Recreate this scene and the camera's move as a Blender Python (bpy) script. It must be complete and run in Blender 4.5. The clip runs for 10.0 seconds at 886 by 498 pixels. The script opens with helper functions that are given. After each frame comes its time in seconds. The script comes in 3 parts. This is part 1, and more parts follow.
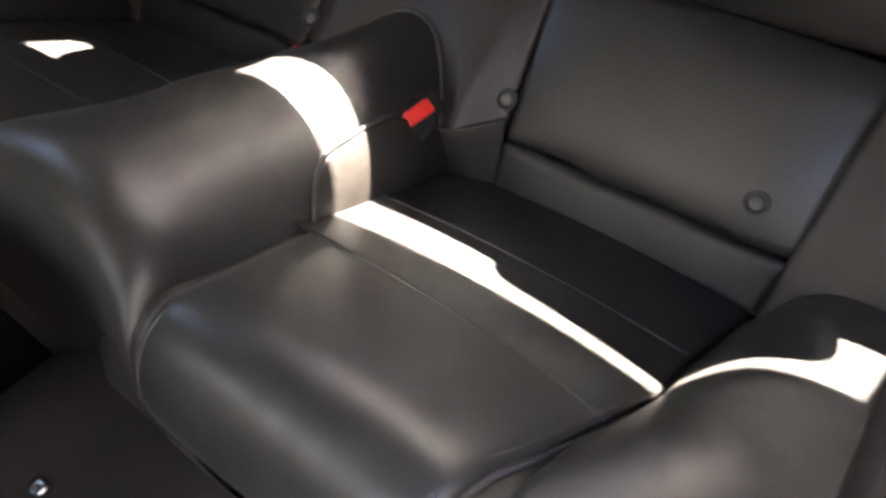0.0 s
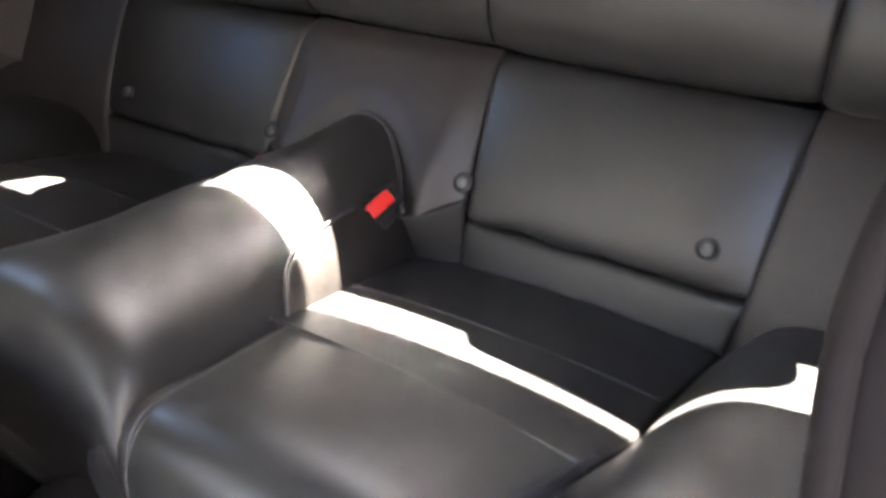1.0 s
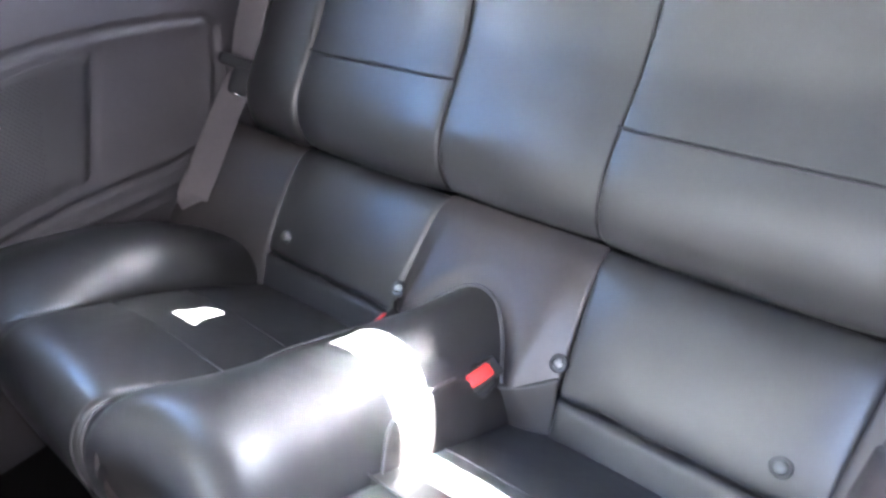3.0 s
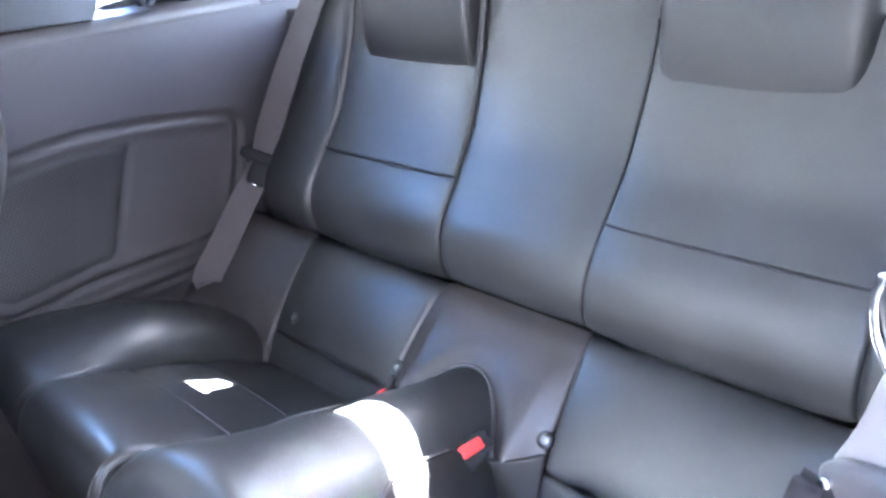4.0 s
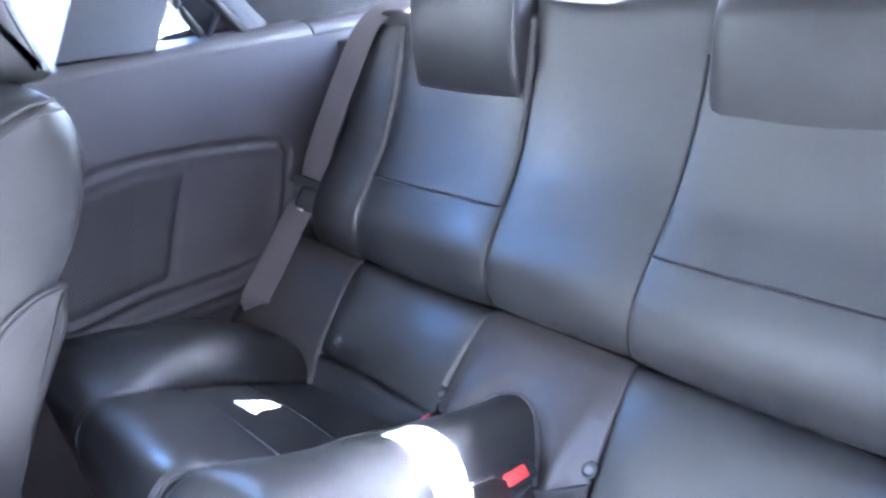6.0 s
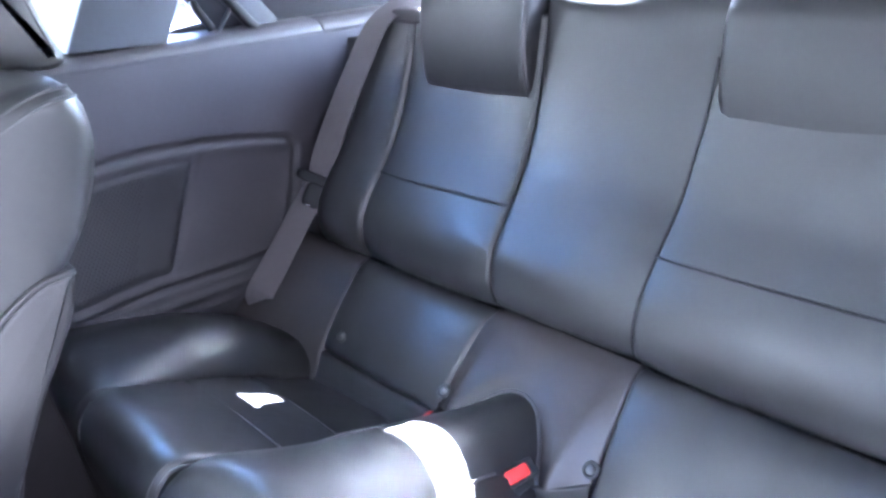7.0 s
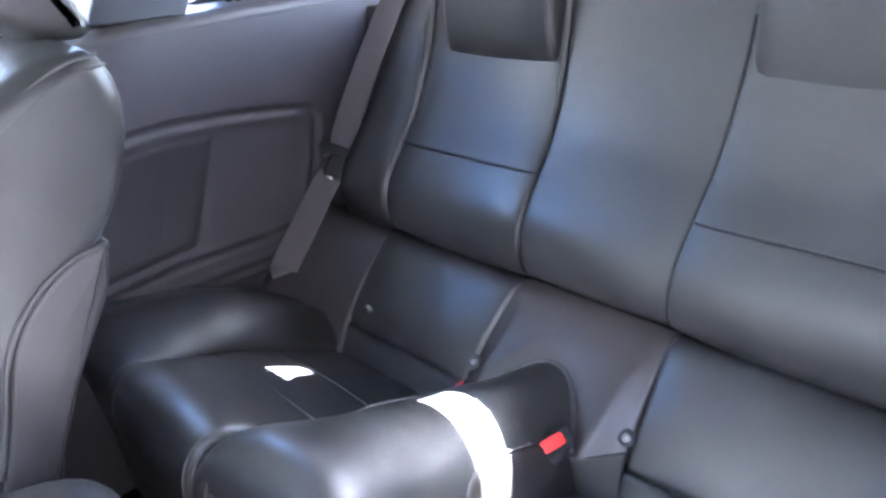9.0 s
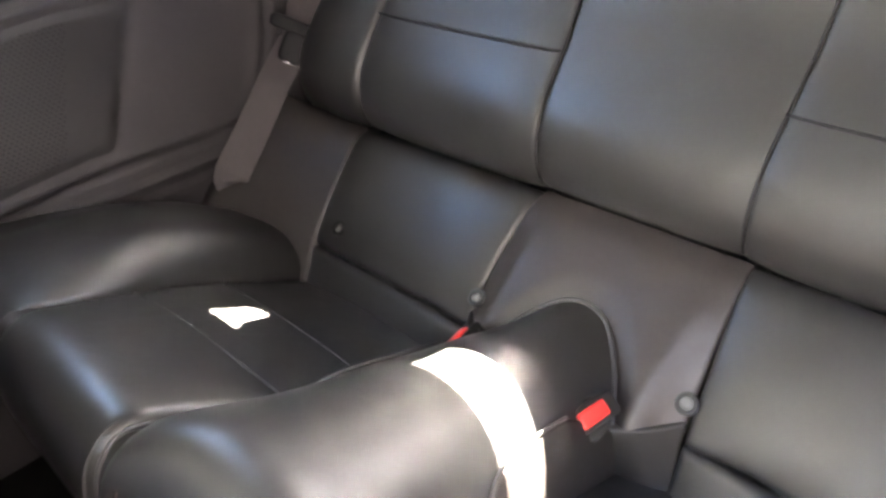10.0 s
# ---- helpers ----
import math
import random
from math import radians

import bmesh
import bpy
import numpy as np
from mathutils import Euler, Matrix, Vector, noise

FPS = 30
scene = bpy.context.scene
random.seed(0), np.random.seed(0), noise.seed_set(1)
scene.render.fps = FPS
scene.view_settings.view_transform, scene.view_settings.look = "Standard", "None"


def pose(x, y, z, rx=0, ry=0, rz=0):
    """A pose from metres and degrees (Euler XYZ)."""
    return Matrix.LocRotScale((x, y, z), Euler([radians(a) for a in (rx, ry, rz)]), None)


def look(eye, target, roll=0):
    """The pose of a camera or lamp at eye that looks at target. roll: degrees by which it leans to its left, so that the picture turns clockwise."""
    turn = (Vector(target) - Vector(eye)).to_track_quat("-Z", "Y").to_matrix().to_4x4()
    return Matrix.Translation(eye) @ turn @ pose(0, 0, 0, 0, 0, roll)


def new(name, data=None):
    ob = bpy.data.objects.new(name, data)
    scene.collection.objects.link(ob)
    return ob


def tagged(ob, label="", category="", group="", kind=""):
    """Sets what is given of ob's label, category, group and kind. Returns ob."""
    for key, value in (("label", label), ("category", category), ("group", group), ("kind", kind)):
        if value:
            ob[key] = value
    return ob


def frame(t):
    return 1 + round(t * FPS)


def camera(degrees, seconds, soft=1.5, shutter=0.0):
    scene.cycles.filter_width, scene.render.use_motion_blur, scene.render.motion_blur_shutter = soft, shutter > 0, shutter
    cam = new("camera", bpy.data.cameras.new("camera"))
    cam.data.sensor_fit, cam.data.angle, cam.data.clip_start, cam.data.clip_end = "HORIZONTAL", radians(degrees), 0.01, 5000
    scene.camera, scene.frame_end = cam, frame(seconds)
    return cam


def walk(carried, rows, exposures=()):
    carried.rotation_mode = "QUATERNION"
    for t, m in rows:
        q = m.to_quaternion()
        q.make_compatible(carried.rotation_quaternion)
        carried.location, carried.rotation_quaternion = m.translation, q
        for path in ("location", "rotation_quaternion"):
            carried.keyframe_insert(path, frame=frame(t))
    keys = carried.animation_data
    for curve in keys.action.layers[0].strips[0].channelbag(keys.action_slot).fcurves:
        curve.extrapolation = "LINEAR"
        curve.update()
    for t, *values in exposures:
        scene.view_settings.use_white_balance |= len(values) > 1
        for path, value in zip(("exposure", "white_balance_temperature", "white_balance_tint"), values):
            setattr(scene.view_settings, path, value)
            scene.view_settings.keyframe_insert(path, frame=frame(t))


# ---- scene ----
cam = camera(61.0, 10.0, soft=2.9, shutter=0.4)
PATH = [
    (0, (0.42, -0.487, 0.816), (-0.382, 0.526, -0.71), -3.2),
    (0.5, (0.46, -0.542, 0.84), (-0.377, 0.598, -0.575), -6.4),
    (1, (0.447, -0.502, 0.824), (-0.412, 0.694, -0.529), -8.1),
    (1.5, (0.385, -0.426, 0.819), (-0.574, 0.75, -0.484), -8.6),
    (2, (0.371, -0.431, 0.818), (-0.746, 0.701, -0.395), -8.0),
    (2.2, (0.383, -0.433, 0.823), (-0.738, 0.724, -0.363), -7.9),
    (3.5, (0.547, -0.547, 0.967), (-0.743, 0.635, -0.003), -7.0),
    (4, (0.552, -0.56, 0.95), (-0.738, 0.708, 0.096), -5.5),
    (4.5, (0.537, -0.561, 0.968), (-0.803, 0.61, 0.056), -5.7),
    (5, (0.552, -0.565, 0.968), (-0.845, 0.647, 0.208), -4.5),
    (5.5, (0.548, -0.575, 0.966), (-0.822, 0.653, 0.182), -5.7),
    (7, (0.548, -0.588, 0.956), (-0.825, 0.64, 0.177), -4.3),
    (7.5, (0.552, -0.596, 0.953), (-0.857, 0.619, 0.22), -4.0),
    (8, (0.547, -0.616, 0.941), (-0.831, 0.628, 0.196), -4.6),
    (8.5, (0.551, -0.603, 0.942), (-0.821, 0.604, 0.128), -6.5),
    (9, (0.526, -0.598, 0.947), (-0.853, 0.584, 0.108), -5.7),
    (9.5, (0.404, -0.535, 0.89), (-0.929, 0.605, -0.072), -7.6),
    (9.7, (0.375, -0.505, 0.853), (-0.941, 0.594, -0.176), -7.0),
    (10, (0.336, -0.476, 0.851), (-0.9, 0.671, -0.224), -4.9),
]
EXPOSURES = [
    (0, 6.04, 7250, 18), (0.5, 6.72, 6900, 17), (1, 6.74, 6850, 17), (1.5, 6.50, 7150, 18), (2, 6.86, 7000, 17), (3.4, 8.48, 5400, 16), (4.6, 8.13, 5200, 16), (5, 8.20, 5030, 18), (7, 8.08, 5050, 18), (8, 7.84, 5100, 18), (9.05, 7.72, 5420, 18), (9.45, 7.57, 7000, 17), (10, 7.82, 7000, 16),
]
walk(cam, [(t, look(eye, target, roll)) for t, eye, target, roll in PATH], EXPOSURES)

# ---- light: sun from behind the car, through the rear window, and open sky ----
LIGHT_WAY = Vector((0.24, -1.0, -1.10)).normalized()
ELEVATION = math.asin(-LIGHT_WAY.z)
world = bpy.data.worlds.new("sky")
scene.world = world
world.use_nodes = True
wn = world.node_tree.nodes
sky = wn.new("ShaderNodeTexSky")
sky.sky_type = "NISHITA"
sky.sun_disc = False
sky.dust_density, sky.ozone_density = 1.5, 0.8
sky.sun_elevation = ELEVATION
sky.sun_rotation = math.atan2(-LIGHT_WAY.x, -LIGHT_WAY.y)
wn["Background"].inputs["Strength"].default_value = 0.055
world.node_tree.links.new(sky.outputs["Color"], wn["Background"].inputs["Color"])
sun_data = bpy.data.lights.new("sun", "SUN")
sun_data.energy, sun_data.angle, sun_data.color = 5.0, radians(0.5), (1.0, 0.94, 0.84)
sun = new("sun", sun_data)
sun.matrix_world = look((0, 0, 5), Vector((0, 0, 5)) + LIGHT_WAY)


# ---- materials ----
def material(name, colour, rough=0.5, metal=0.0, grain=0.0, grain_size=900.0, wrinkle=0.0, vary=0.15, spec=0.5, sheen=0.0, kind="noise"):
    m = bpy.data.materials.new(name)
    m.use_nodes = True
    n, l = m.node_tree.nodes, m.node_tree.links
    b = n["Principled BSDF"]
    b.inputs["Metallic"].default_value = metal
    b.inputs["Specular IOR Level"].default_value = spec
    b.inputs["Sheen Weight"].default_value = sheen
    co = n.new("ShaderNodeTexCoord")
    big = n.new("ShaderNodeTexNoise")
    big.inputs["Scale"].default_value, big.inputs["Detail"].default_value = 9.0, 5.0
    fine = n.new("ShaderNodeTexNoise")
    fine.inputs["Scale"].default_value, fine.inputs["Detail"].default_value = 140.0, 3.0
    l.new(co.outputs["Object"], big.inputs["Vector"])
    l.new(co.outputs["Object"], fine.inputs["Vector"])
    mix = n.new("ShaderNodeMath")
    mix.operation = "MULTIPLY_ADD"
    mix.inputs[1].default_value = 0.4
    l.new(fine.outputs["Fac"], mix.inputs[0])
    l.new(big.outputs["Fac"], mix.inputs[2])
    ramp = n.new("ShaderNodeValToRGB")
    lo, hi = [tuple(max(0.0, c * (1 + s * vary)) for c in colour) + (1,) for s in (-1, 1)]
    ramp.color_ramp.elements[0].position, ramp.color_ramp.elements[0].color = 0.5, lo
    ramp.color_ramp.elements[1].position, ramp.color_ramp.elements[1].color = 0.9, hi
    l.new(mix.outputs[0], ramp.inputs["Fac"])
    l.new(ramp.outputs["Color"], b.inputs["Base Color"])
    rr = n.new("ShaderNodeMapRange")
    rr.inputs["From Min"].default_value, rr.inputs["From Max"].default_value = 0.4, 0.95
    rr.inputs["To Min"].default_value, rr.inputs["To Max"].default_value = max(0.02, rough * 0.88), min(1.0, rough * 1.12)
    l.new(mix.outputs[0], rr.inputs["Value"])
    l.new(rr.outputs["Result"], b.inputs["Roughness"])
    if grain:
        if kind == "leather":
            tex = n.new("ShaderNodeTexVoronoi")
            tex.feature = "DISTANCE_TO_EDGE"
            out = tex.outputs["Distance"]
        elif kind == "weave":
            tex = n.new("ShaderNodeTexWave")
            tex.bands_direction = "DIAGONAL"
            out = tex.outputs["Fac"]
        else:
            tex = n.new("ShaderNodeTexNoise")
            out = tex.outputs["Fac"]
        tex.inputs["Scale"].default_value = grain_size
        l.new(co.outputs["Object"], tex.inputs["Vector"])
        bump = n.new("ShaderNodeBump")
        bump.inputs["Strength"].default_value, bump.inputs["Distance"].default_value = grain, 0.0006
        l.new(out, bump.inputs["Height"])
        last = bump
        if wrinkle:
            wr = n.new("ShaderNodeTexNoise")
            wr.inputs["Scale"].default_value, wr.inputs["Detail"].default_value, wr.inputs["Distortion"].default_value = 16.0, 4.0, 0.6
            l.new(co.outputs["Object"], wr.inputs["Vector"])
            b2 = n.new("ShaderNodeBump")
            b2.inputs["Strength"].default_value, b2.inputs["Distance"].default_value = wrinkle, 0.006
            l.new(wr.outputs["Fac"], b2.inputs["Height"])
            l.new(bump.outputs["Normal"], b2.inputs["Normal"])
            last = b2
        l.new(last.outputs["Normal"], b.inputs["Normal"])
    return m


def glass(name, tint=(0.9, 0.95, 0.93)):
    m = bpy.data.materials.new(name)
    m.use_nodes = True
    b = m.node_tree.nodes["Principled BSDF"]
    b.inputs["Base Color"].default_value = (*tint, 1)
    b.inputs["Roughness"].default_value = 0.02
    b.inputs["Transmission Weight"].default_value = 1.0
    b.inputs["IOR"].default_value = 1.05
    return m


LEATHER = material("black_leather", (0.020, 0.0195, 0.0193), 0.385, grain=0.20, grain_size=520, wrinkle=0.20, vary=0.15, spec=0.58, kind="leather")
LEATHER_SIDE = material("charcoal_vinyl", (0.027, 0.0225, 0.0215), 0.44, grain=0.18, grain_size=800, wrinkle=0.15, vary=0.2, kind="leather")
# vinyl darkened for the weak light that reaches the hump's sides
FLANK_SHADED = material("shaded_side_vinyl", (0.0138, 0.0122, 0.0108), 0.50, grain=0.3, grain_size=500, wrinkle=0.2, vary=0.2, kind="leather")
THREAD = material("piping_cord", (0.040, 0.039, 0.040), 0.42, grain=0.3, grain_size=900, vary=0.2)
SHELL = material("seat_shell_plastic", (0.017, 0.0155, 0.016), 0.42, grain=0.3, grain_size=1000, vary=0.15)
PLASTIC = material("grained_plastic", (0.028, 0.0245, 0.0265), 0.56, grain=0.35, grain_size=1100, vary=0.2)
PLASTIC_DARK = material("black_plastic", (0.015, 0.015, 0.016), 0.42, grain=0.2, grain_size=900)
# near black for the shade inside holes, and for the buckle housing
MATTE_BLACK = material("matte_black", (0.008, 0.008, 0.008), 0.8)
RED = material("red_button_plastic", (0.75, 0.035, 0.03), 0.35, vary=0.08)
CHROME = material("chrome", (0.55, 0.55, 0.56), 0.24, metal=1.0, vary=0.05)
STUD = material("clear_grey_plastic", (0.10, 0.10, 0.10), 0.09, vary=0.1)
WEBBING = material("grey_webbing", (0.080, 0.070, 0.072), 0.75, grain=0.35, grain_size=420, vary=0.15, kind="weave", sheen=0.2)
# the same belt webbing with its shade put into the colour
WEBBING_SHADED = material("shaded_grey_webbing", (0.0115, 0.0095, 0.010), 0.8, grain=0.12, grain_size=900, vary=0.2, kind="weave", spec=0.15)
CARPET = material("charcoal_carpet", (0.022, 0.018, 0.019), 0.95, grain=1.0, grain_size=900, wrinkle=0.3, vary=0.4)
FABRIC = material("soft_top_cloth", (0.028, 0.030, 0.036), 0.85, grain=0.6, grain_size=800, vary=0.25, sheen=0.1)
LINING = material("charcoal_headliner_cloth", (0.030, 0.030, 0.033), 0.9, grain=0.6, grain_size=800, vary=0.2, sheen=0.1)
FRAME = material("painted_steel_black", (0.012, 0.012, 0.013), 0.55, spec=0.2, vary=0.2)
ASPHALT = material("worn_asphalt", (0.095, 0.094, 0.092), 0.85, grain=0.6, grain_size=90, wrinkle=0.3, vary=0.15)
PLASTER = material("dark_plaster", (0.055, 0.052, 0.05), 0.9, grain=0.6, grain_size=60, wrinkle=0.3, vary=0.2)
REAR_GLASS = glass("dark_tinted_rear_glass", (0.31, 0.34, 0.335))
TINTED = glass("tinted_side_glass", (0.60, 0.66, 0.65))


# ---- mesh helpers ----
def link(name, bm, mat, parent=None, label="", smooth=True):
    me = bpy.data.meshes.new(name)
    bm.to_mesh(me)
    bm.free()
    me.materials.append(mat)
    if smooth:
        me.polygons.foreach_set("use_smooth", [True] * len(me.polygons))
    ob = new(name, me)
    if parent:
        ob.parent = parent
        ob.matrix_parent_inverse = parent.matrix_world.inverted()
    if label:
        ob["label"] = label
    return ob


part = link


def thing(name, at, label, category, group="", kind=""):
    ob = new(name)
    ob.empty_display_size = 0.05
    ob.matrix_world = Matrix.Translation(at)
    bpy.context.view_layer.update()
    return tagged(ob, label, category, group, kind)


def smoothstep(a, b, x):
    t = min(1.0, max(0.0, (x - a) / (b - a)))
    return t * t * (3 - 2 * t)


def lerp(a, b, t):
    return a + (b - a) * t


class Curve:
    """A smooth line through points, walked by its length from 0 to 1."""

    def __init__(self, pts, steps=16):
        p = [np.array(q, float) for q in pts]
        p = [2 * p[0] - p[1], *p, 2 * p[-1] - p[-2]]
        fine = []
        for a, b, c, d in zip(p, p[1:], p[2:], p[3:]):
            for i in range(steps):
                t = i / steps
                fine.append(0.5 * (2 * b + (c - a) * t + (2 * a - 5 * b + 4 * c - d) * t * t + (3 * b - a - 3 * c + d) * t ** 3))
        fine.append(p[-2])
        self.p = np.array(fine)
        self.s = np.r_[0, np.cumsum(np.linalg.norm(np.diff(self.p, axis=0), axis=1))]
        self.length = self.s[-1]

    def __call__(self, t):
        s = min(max(t, 0.0), 1.0) * self.length
        return np.array([np.interp(s, self.s, self.p[:, k]) for k in range(self.p.shape[1])])


def stations(length, n, r):
    """Places from 0 to 1, close together near both ends where the edge rounds over."""
    ends = [x for x in (0.0, 0.15 * r, 0.4 * r, 0.75 * r, 1.2 * r) if x < length * 0.4]
    lo, hi = ends[-1] / length, 1 - ends[-1] / length
    return [x / length for x in ends] + [lerp(lo, hi, i / n) for i in range(1, n)] + [1 - x / length for x in reversed(ends)]


def pad(fn, size, hint, n=(24, 24), r=0.012, puff=0.0, skirt=0.03, flat=()):
    """A stuffed panel over the surface fn(u, v): edges round over by r and turn in by skirt. hint points outwards.
    flat names the edges that run on without rounding: u0 u1 v0 v1."""
    us, vs = stations(size[0], n[0], r), stations(size[1], n[1], r)
    h = Vector(hint)
    e = 1e-3

    def normal(u, v):
        a = Vector(fn(min(u + e, 1), v)) - Vector(fn(max(u - e, 0), v))
        b = Vector(fn(u, min(v + e, 1))) - Vector(fn(u, max(v - e, 0)))
        c = a.cross(b)
        if c.length < 1e-12:
            return h.normalized()
        c.normalize()
        return c if c.dot(h) > 0 else -c

    def drop(d):
        return 0.0 if d >= r else r - math.sqrt(max(0.0, r * r - (r - d) ** 2))

    def place(u, v, extra=0.0):
        pu = 0.0 if (u < 0.5 and "u0" in flat) or (u > 0.5 and "u1" in flat) else 2 * u - 1
        pv = 0.0 if (v < 0.5 and "v0" in flat) or (v > 0.5 and "v1" in flat) else 2 * v - 1
        off = puff * (1 - pu ** 4) * (1 - pv ** 4)
        for flag, d in (("u0", u * size[0]), ("u1", (1 - u) * size[0]), ("v0", v * size[1]), ("v1", (1 - v) * size[1])):
            if flag not in flat:
                off -= drop(d)
        return Vector(fn(u, v)) + normal(u, v) * (off - extra)

    bm = bmesh.new()
    grid = [[bm.verts.new(place(u, v)) for v in vs] for u in us]
    for a, b in zip(grid, grid[1:]):
        for i in range(len(vs) - 1):
            bm.faces.new((a[i], b[i], b[i + 1], a[i + 1]))
    ring = [(u, 0.0, grid[i][0]) for i, u in enumerate(us)] + [(1.0, v, grid[-1][j]) for j, v in enumerate(vs)][1:]
    ring += [(u, 1.0, grid[i][-1]) for i, u in reversed(list(enumerate(us)))][1:] + [(0.0, v, grid[0][j]) for j, v in reversed(list(enumerate(vs)))][1:-1]
    low = [bm.verts.new(place(u, v, skirt)) for u, v, _ in ring]
    for i in range(len(ring)):
        j = (i + 1) % len(ring)
        bm.faces.new((ring[i][2], ring[j][2], low[j], low[i]))
    bmesh.ops.recalc_face_normals(bm, faces=bm.faces)
    return bm


def tube(points, radius=0.0025, n=8, steps=10):
    """A round cord along a smooth line."""
    c = Curve(points, steps)
    m = max(8, int(c.length / 0.008))
    bm = bmesh.new()
    rings = []
    for i in range(m + 1):
        p, q = Vector(c(i / m)), Vector(c(min(1, i / m + 0.01))) - Vector(c(max(0, i / m - 0.01)))
        q.normalize()
        a = q.orthogonal() if abs(q.z) > 0.9 else q.cross(Vector((0, 0, 1)))
        a.normalize()
        b = q.cross(a)
        rings.append([bm.verts.new(p + radius * (math.cos(k * math.tau / n) * a + math.sin(k * math.tau / n) * b)) for k in range(n)])
    for r1, r2 in zip(rings, rings[1:]):
        for k in range(n):
            bm.faces.new((r1[k], r1[(k + 1) % n], r2[(k + 1) % n], r2[k]))
    bm.faces.new(rings[0])
    bm.faces.new(rings[-1])
    bmesh.ops.recalc_face_normals(bm, faces=bm.faces)
    return bm


def ribbon(points, faces, width=0.047, thick=0.0016, steps=12):
    """A flat strap along a smooth line; faces gives the way its flat side looks at each point."""
    c, f = Curve(points, steps), Curve(faces, steps)
    m = max(8, int(c.length / 0.012))
    bm = bmesh.new()
    rings = []
    for i in range(m + 1):
        t = i / m
        p, q = Vector(c(t)), (Vector(c(min(1, t + 0.01))) - Vector(c(max(0, t - 0.01)))).normalized()
        nrm = Vector(f(t)).normalized()
        side = q.cross(nrm).normalized()
        nrm = side.cross(q).normalized()
        w, h = width / 2, thick / 2
        rings.append([bm.verts.new(p + side * x + nrm * y) for x, y in ((-w, -h), (-w * 0.97, -h * 1.3), (w * 0.97, -h * 1.3), (w, -h), (w, h), (w * 0.97, h * 1.3), (-w * 0.97, h * 1.3), (-w, h))])
    for r1, r2 in zip(rings, rings[1:]):
        for k in range(8):
            bm.faces.new((r1[k], r1[(k + 1) % 8], r2[(k + 1) % 8], r2[k]))
    bm.faces.new(rings[0])
    bm.faces.new(rings[-1])
    bmesh.ops.recalc_face_normals(bm, faces=bm.faces)
    return bm


def box(size, at=(0, 0, 0), bevel=0.004, segments=3, turn=None):
    bm = bmesh.new()
    bmesh.ops.create_cube(bm, size=1)
    bmesh.ops.scale(bm, vec=size, verts=bm.verts)
    if bevel:
        bmesh.ops.bevel(bm, geom=bm.edges[:], offset=bevel, segments=segments, profile=0.5, affect="EDGES")
    m = Matrix.Translation(at) @ (turn.to_4x4() if turn else Matrix())
    bmesh.ops.transform(bm, matrix=m, verts=bm.verts)
    return bm


def blob(size, at, power=4.0, n=28, turn=None, shape=None):
    """A cushion-like rounded block: a superellipsoid of the given full size."""
    bm = bmesh.new()
    bmesh.ops.create_cube(bm, size=2)
    bmesh.ops.subdivide_edges(bm, edges=bm.edges[:], cuts=n // 2, use_grid_fill=True)
    for v in bm.verts:
        p = v.co
        k = (abs(p.x) ** power + abs(p.y) ** power + abs(p.z) ** power) ** (1 / power)
        q = p / k
        if shape:
            q = shape(q)
        v.co = Vector((q.x * size[0] / 2, q.y * size[1] / 2, q.z * size[2] / 2))
    m = Matrix.Translation(at) @ (turn.to_4x4() if turn else Matrix())
    bmesh.ops.transform(bm, matrix=m, verts=bm.verts)
    bmesh.ops.recalc_face_normals(bm, faces=bm.faces)
    return bm


def prism(outline, axis, lo, hi, bevel=0.0):
    """An outline of (a, b) pairs, pushed along axis from lo to hi."""
    def at(a, b, c):
        return {"x": (c, a, b), "y": (a, c, b), "z": (a, b, c)}[axis]
    bm = bmesh.new()
    one = [bm.verts.new(at(a, b, lo)) for a, b in outline]
    two = [bm.verts.new(at(a, b, hi)) for a, b in outline]
    bm.faces.new(one)
    bm.faces.new(two)
    for i in range(len(outline)):
        j = (i + 1) % len(outline)
        bm.faces.new((one[i], one[j], two[j], two[i]))
    bmesh.ops.recalc_face_normals(bm, faces=bm.faces)
    if bevel:
        bmesh.ops.bevel(bm, geom=bm.edges[:], offset=bevel, segments=3, profile=0.5, affect="EDGES")
    return bm



# ---- the rear bench: shapes shared by its panels ----
SEAT_LINE = [(-0.045, 0.287), (-0.10, 0.321), (-0.145, 0.347), (-0.168, 0.360), (-0.228, 0.391), (-0.272, 0.413), (-0.32, 0.439), (-0.355, 0.457), (-0.375, 0.464), (-0.39, 0.465)]
FRONT_LINE = [(-0.255, 0.405), (-0.272, 0.414), (-0.32, 0.440), (-0.355, 0.459), (-0.376, 0.466), (-0.395, 0.462), (-0.409, 0.449), (-0.418, 0.429), (-0.421, 0.402), (-0.414, 0.345), (-0.396, 0.24), (-0.385, 0.11)]
BACK_LOW = [(-0.050, 0.285), (-0.036, 0.305), (-0.022, 0.331)]
BACK_MAIN = [(-0.019, 0.335), (0.001, 0.360), (0.030, 0.392), (0.058, 0.420), (0.085, 0.443), (0.110, 0.450)]
FLOOR_Z = 0.10


def seat_z(y):
    return float(np.interp(-y, [-p[0] for p in SEAT_LINE], [p[1] for p in SEAT_LINE]))


front_curve = Curve(FRONT_LINE)
low_curve, main_curve = Curve(BACK_LOW), Curve(BACK_MAIN)
back_curve = Curve(BACK_LOW + BACK_MAIN[1:])


def inner_edge(y):
    return lerp(0.106, 0.121, smoothstep(-0.24, -0.38, y))


def outer_edge(y):
    return float(np.interp(-y, [0.04, 0.168, 0.228, 0.27, 0.31, 0.35, 0.40], [0.404, 0.388, 0.381, 0.368, 0.355, 0.339, 0.332]))


